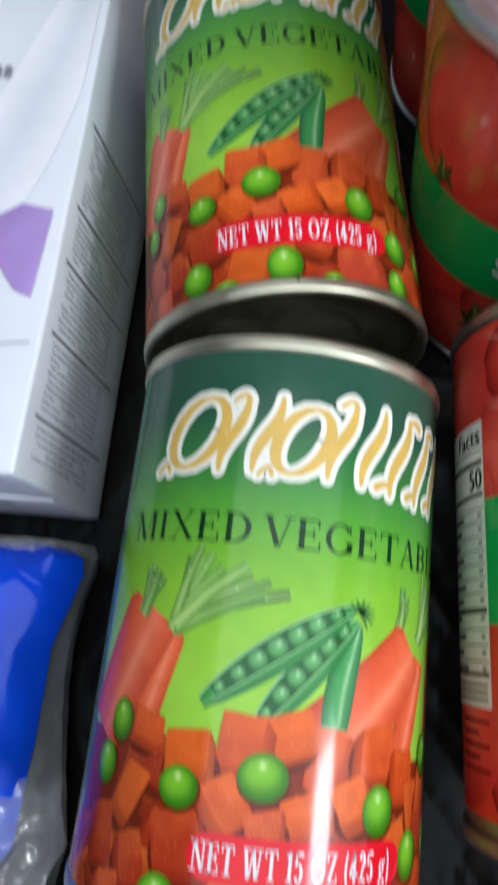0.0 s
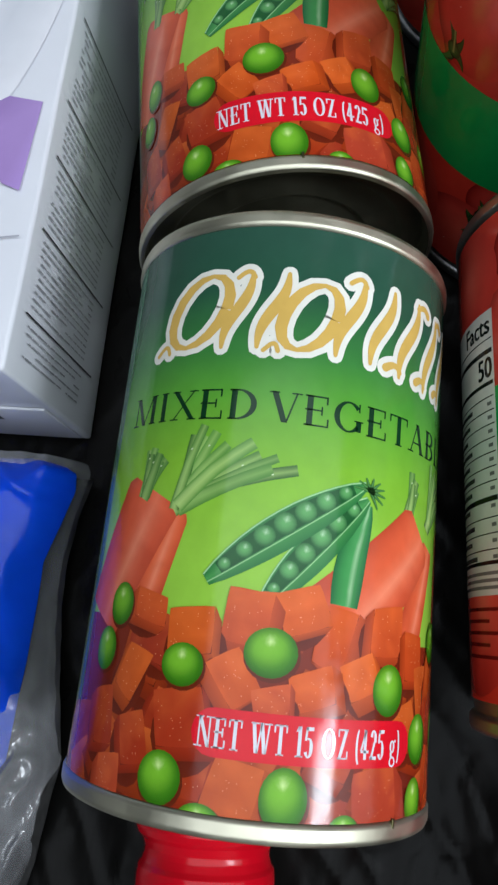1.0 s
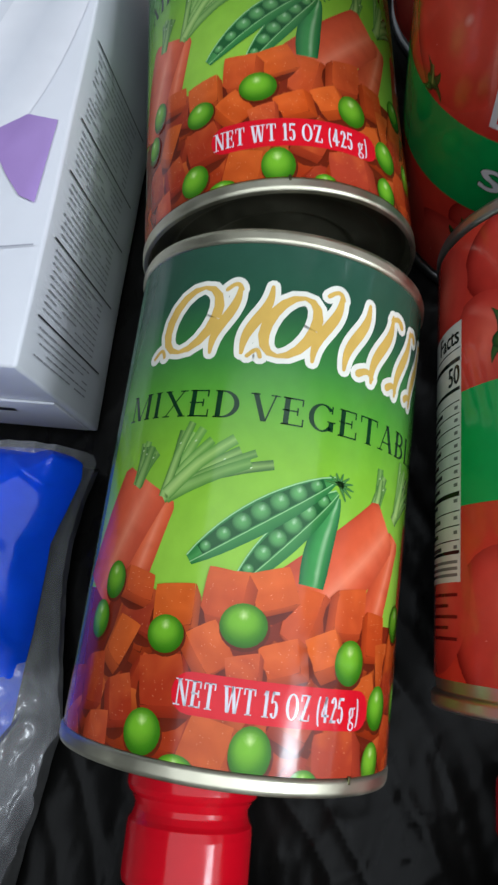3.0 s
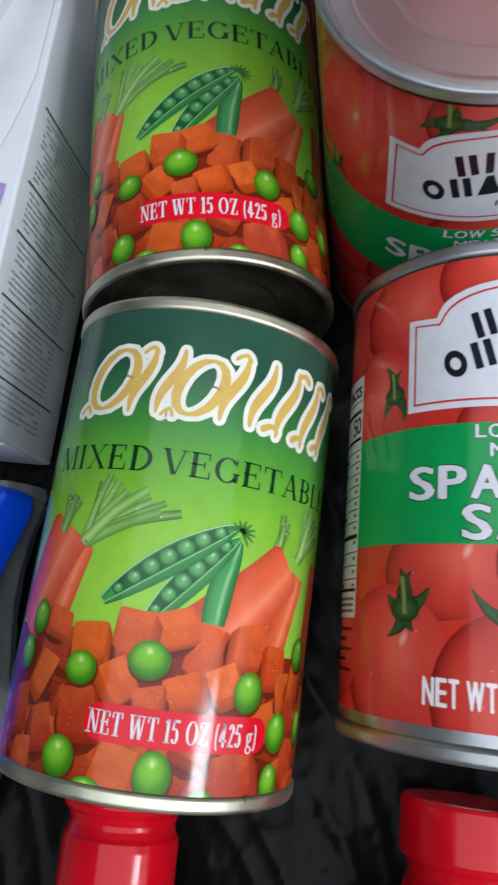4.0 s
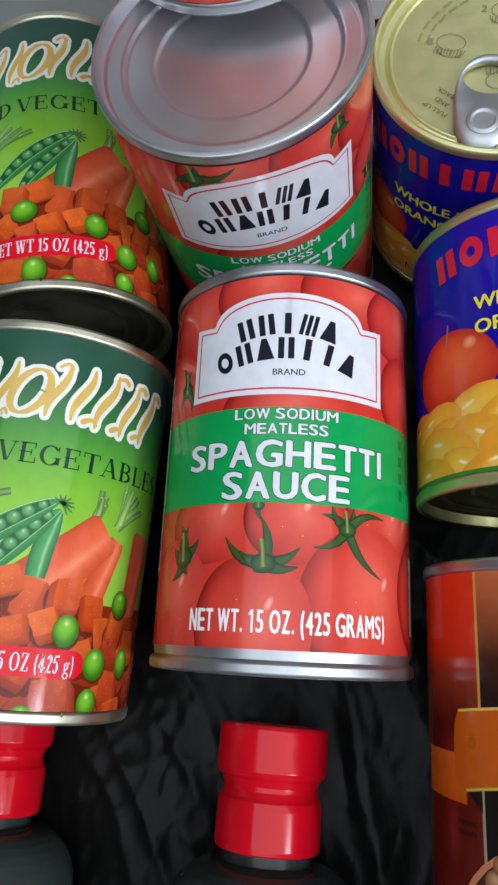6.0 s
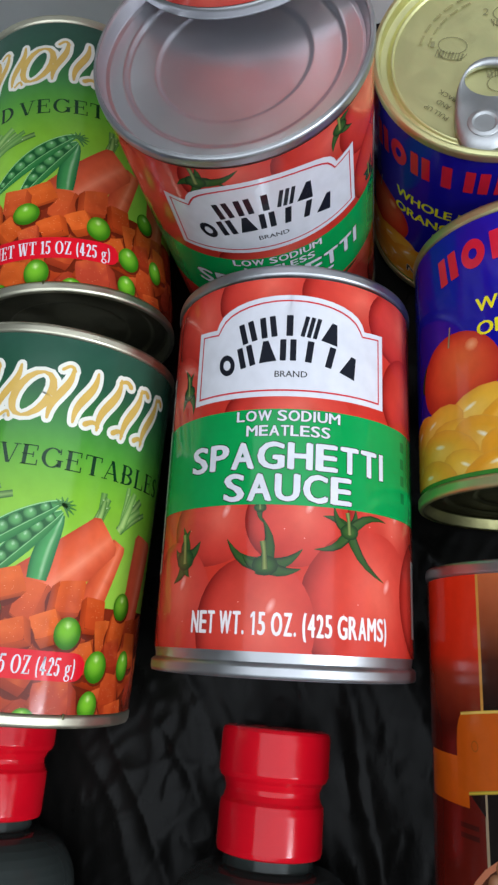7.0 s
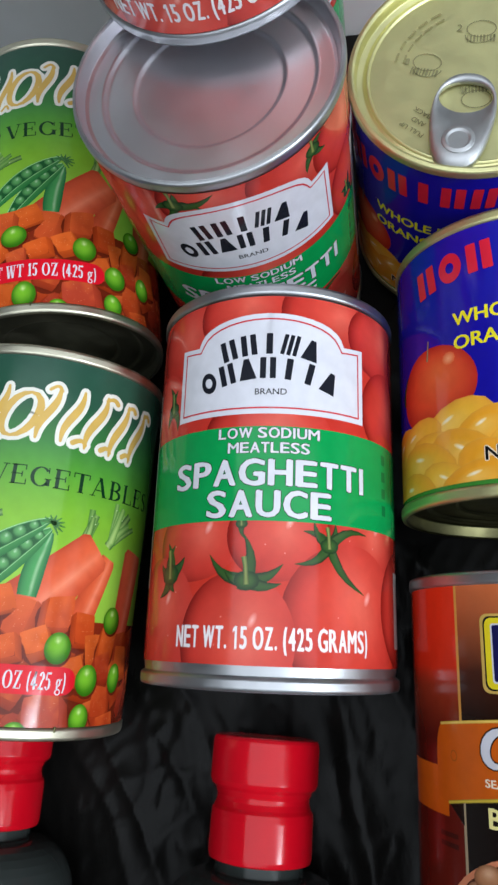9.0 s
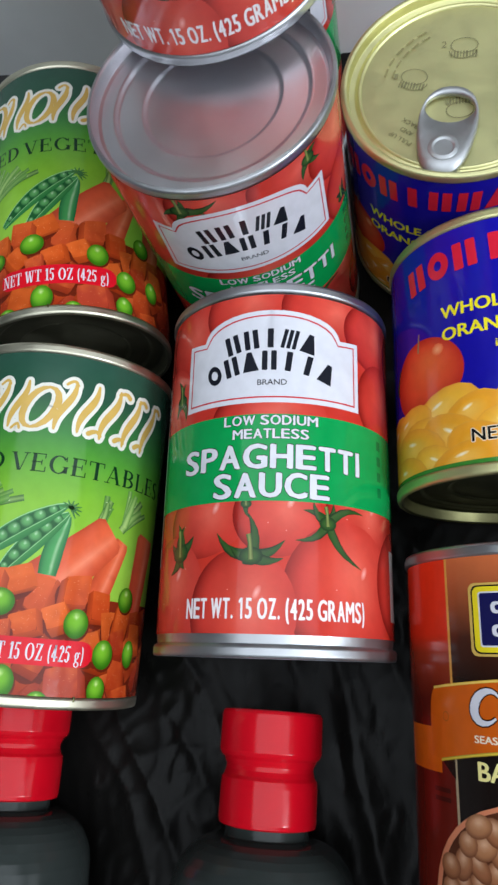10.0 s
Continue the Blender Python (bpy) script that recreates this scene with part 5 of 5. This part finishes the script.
bean_can(pose(0.0796, -0.1413, 0.0381, -90), "brown and orange seasoned bean can lying on black plastic")


# ---- sauce bottles ----
def sauce_bottle(m, label):
    """A bottle on its side: z runs from the cap's top down to the foot."""
    thing = empty("sauce_bottle", m, label, "bottle", "sauce bottles")
    cap = lathe([(0, 0.0), (0.0150, 0.0), (0.0163, 0.0003), (0.0168, 0.0012), (0.0169, 0.0030), (0.0169, 0.0126), (0.0164, 0.0139), (0.0152, 0.0150),
                 (0.0144, 0.0168), (0.0144, 0.0180), (0.0149, 0.0196), (0.0156, 0.0206), (0.0158, 0.0225), (0.0158, 0.0325), (0.0155, 0.0338), (0.0146, 0.0342)], 72)
    part("cap", cap, RED_PLASTIC, thing, "glossy red waisted plastic cap")
    rows = [(0.0130, 0.0300), (0.0134, 0.0368)]
    for k in range(11):
        t = k / 10
        rows.append((0.0134 + 0.0160 * math.sin(0.5 * math.pi * t) ** 0.9, 0.0372 + 0.018 * (1 - math.cos(0.5 * math.pi * t))))
    rows += [(0.0296, 0.060), (0.0296, 0.165), (0.0288, 0.170), (0.0255, 0.1735), (0, 0.1720)]
    part("bottle_body", lathe(rows, 72), BOTTLE_GLASS, thing, "dark grey green glossy bottle body")
    band = lathe([(0.02965, 0.092), (0.02985, 0.0922), (0.02985, 0.150), (0.02965, 0.1502)], 72)
    part("bottle_label", band, CARD_PLAIN, thing)
    return thing


CARD_PLAIN = material("plain_label", (0.35, 0.08, 0.05, 1), 0.4, mottle=0.1, mottle_size=60)
b1 = sauce_bottle(pose(-0.0036, -0.0765, 0.0178, 85.5, 0, -1.5), "sauce bottle with glossy red cap lying on its side")
copy_thing(b1, pose(-0.0950, -0.0742, 0.0178, 85.5, 0, 0.3))


# ---- carton ----
def carton(m, label):
    W, L, T = 0.105, 0.175, 0.0570
    thing = empty("carton", m, label, "carton")
    card = material("white_card", (0.67, 0.68, 0.73, 1), 0.36, coat=0.15, mottle=0.03, mottle_size=30, bump=0.06, bump_size=120, rough_var=0.08)
    body = box_mesh(-W, 0, 0, 0, L, T, 0.0011, 2)
    bmesh.ops.subdivide_edges(body, edges=[e for e in body.edges if e.calc_length() > 0.03], cuts=6, use_grid_fill=True)
    for v in body.verts:
        v.co += 0.0006 * noise.noise_vector(v.co * 22)
    part("body", body, card, thing, "white card body with worn edges")
    # end flaps
    part("flap", box_mesh(-W + 0.002, -0.0009, 0.0025, -0.002, -0.0001, T * 0.52, 0.0003), card, thing)
    # side panel: rules and rows of fine print
    side = Art()
    rng = random.Random(3)
    ink = lin(136, 136, 144)
    blocks = [5, 10, 9, 7, 12]
    x = 6.0
    for rows in blocks:
        for k in range(rows):
            a = 16.0
            while a < 50:
                w = rng.uniform(1.2, 5.5)
                if rng.random() < 0.9:
                    side.rect(x, a, x + 0.46, min(a + w, 51), mixc(ink, lin(168, 168, 174), rng.random() * 0.7), 1)
                a += w + 0.5
            x += 1.95
            if x > 165:
                break
        side.rect(x + 0.6, 9, x + 1.15, 53, lin(52, 52, 58), 1.5)
        x += 3.4
    mside = Matrix(((0, 0, 1, 0.0005), (1, 0, 0, 0), (0, 1, 0, 0), (0, 0, 0, 1)))
    side.lay("fine_print", mside, thing, 2, 170, 2, 55, label="grey rows of unreadable fine print")
    top = Art()
    pale, lilac = lin(206, 208, 216), lin(160, 130, 190)
    swoosh = [(-6 - 30 * t, 150 - 92 * t - 14 * math.sin(3.1 * t)) for t in [k / 14 for k in range(15)]]
    top.strip(swoosh, [16 + 10 * math.sin(math.pi * k / 14) for k in range(15)], lin(226, 226, 232), pale, 1)
    top.poly([(-3.5, 73), (-13, 75), (-25, 68), (-19, 61), (-15, 55), (-10, 49), (-5.0, 47)], lilac, 2, [lin(168, 140, 198), lin(150, 122, 180), lilac, lilac, lilac, lilac, lin(172, 142, 206)])
    top.fan(-34, 40, 18, 20, lin(232, 234, 240), lin(214, 218, 226), 1.4, n=30)
    top.strip([(-2, 34.5), (-20, 32.5), (-50, 30.0)], [0.5, 0.6, 0.6], lin(190, 190, 200), lin(150, 152, 164), 2.4)
    for k in range(6):
        top.rect(-28 - 3.2 * k, 118, -26 - 3.2 * k, 122, lin(120, 120, 128), 2)
    for k in range(4):
        top.rect(-46 + 5.5 * k, 17, -43 + 5.5 * k, 21, lin(96, 98, 112), 2)
    top.lay("front_print", Matrix.Translation((0, 0, T + 0.0005)), thing, -103, -2.5, 3, 170, label="grey swoosh and lilac patch print")
    end = Art()
    end.rect(-40, 20, -18, 23, lin(40, 40, 46), 1)
    end.rect(-36, 26, -24, 28, lin(60, 60, 66), 1)
    end.lay("end_print", Matrix(((1, 0, 0, 0), (0, 0, -1, -0.0010), (0, 1, 0, 0), (0, 0, 0, 1))), thing, -100, -2, 2, 55)
    return thing


carton(pose(-0.1424, 0.0116, -0.001, 0, 0, -2.7), "white printed carton lying flat on black plastic")


# ---- snack pack ----
def along(table, y):
    """Value at y in a short table of (y, value), eased between its rows."""
    for (y0, a), (y1, b) in zip(table, table[1:]):
        if y >= y1:
            t = min(1.0, max(0.0, (y - y0) / (y1 - y0)))
            return a + (b - a) * t
    return table[-1][1]


BLUE_EDGE = [(0.001, -0.152), (-0.0010, -0.1428), (-0.0032, -0.1390), (-0.008, -0.1388), (-0.018, -0.1418), (-0.028, -0.1455), (-0.054, -0.1465), (-0.078, -0.1490), (-0.086, -0.1550), (-0.1, -0.2)]
FILM_EDGE = [(0.002, -0.1400), (-0.001, -0.1385), (-0.0155, -0.1425), (-0.030, -0.1443), (-0.046, -0.1435), (-0.063, -0.1415), (-0.079, -0.1392), (-0.096, -0.1418), (-0.107, -0.1440), (-0.2, -0.160)]


def snack_pack(m, label):
    """A pillow pack: blue printed film over the filling, a clear crinkled margin and tail round it."""
    thing = empty("snack_pack", m, label, "food pack")

    def sheet(x_left, edge, y0, y1, nx, ny, rise):
        bm = bmesh.new()
        rows = []
        for j in range(ny + 1):
            y = y0 + (y1 - y0) * j / ny
            right = along(edge, y)
            row = []
            for i in range(nx + 1):
                u = 1 - (1 - i / nx) ** 1.6
                x = x_left + (right - x_left) * u
                row.append(bm.verts.new((x, y, rise(x, y, right - x, right))))
            rows.append(row)
        for j in range(ny):
            for i in range(nx):
                bm.faces.new((rows[j][i], rows[j][i + 1], rows[j + 1][i + 1], rows[j + 1][i]))
        return bm

    def thick(bm, depth):
        bmesh.ops.solidify(bm, geom=bm.faces[:], thickness=depth)
        return bm

    def blue_rise(x, y, inside, right):
        d = min(inside, (0.0015 - y) * 1.2, (y + 0.0875) * 0.8)
        e = 1 - math.exp(-max(0.0, d) / 0.0075)
        fold = (1 - abs(noise.noise(Vector((x * 95 + y * 50, y * 34 - x * 40, 4.0))))) ** 4
        return 0.0145 + 0.0140 * e + 0.0022 * fold * min(1.0, d / 0.006) + 0.0012 * noise.noise(Vector((x * 60, y * 42, 1.0)))

    def filling_rise(x, y, inside, right):
        d = min(inside - 0.004, (0.0 - y), (y + 0.205))
        return 0.002 + 0.015 * (1 - math.exp(-max(0.0, d) / 0.007)) + 0.0012 * noise.noise(Vector((x * 140, y * 140, 6.0)))

    def clear_rise(x, y, inside, right):
        tail = min(1.0, max(0.0, (-y - 0.060) / 0.02))
        crease = 1 - 1.6 * abs(noise.noise(Vector((x * 150 + y * 60, y * 95 - x * 80, 2.0)))) - 0.5 * abs(noise.noise(Vector((x * 330 - y * 120, y * 260 + x * 90, 5.0))))
        slack = noise.noise(Vector((x * 75, y * 38, 8.0)))
        return 0.0050 + 0.0155 * (1 - math.exp(-max(0.0, inside) / 0.006)) + (0.0014 + 0.0042 * tail) * crease + (0.001 + 0.003 * tail) * slack
    part("blue_film", thick(sheet(-0.255, BLUE_EDGE, -0.0870, 0.001, 90, 110, blue_rise), 0.0004), BLUE_FILM, thing, "glossy blue printed film")
    part("filling", thick(sheet(-0.250, FILM_EDGE, -0.200, -0.002, 60, 70, filling_rise), 0.0010), GRAIN, thing, "dark dry food inside clear film")
    f = part("clear_margin", sheet(-0.180, FILM_EDGE, -0.205, 0.0018, 70, 200, clear_rise), CLEAR_FILM, thing, "crinkled clear plastic margin")
    f.visible_shadow = False
    return thing


snack_pack(pose(0, 0, 0), "blue and clear plastic snack pack lying on black plastic")
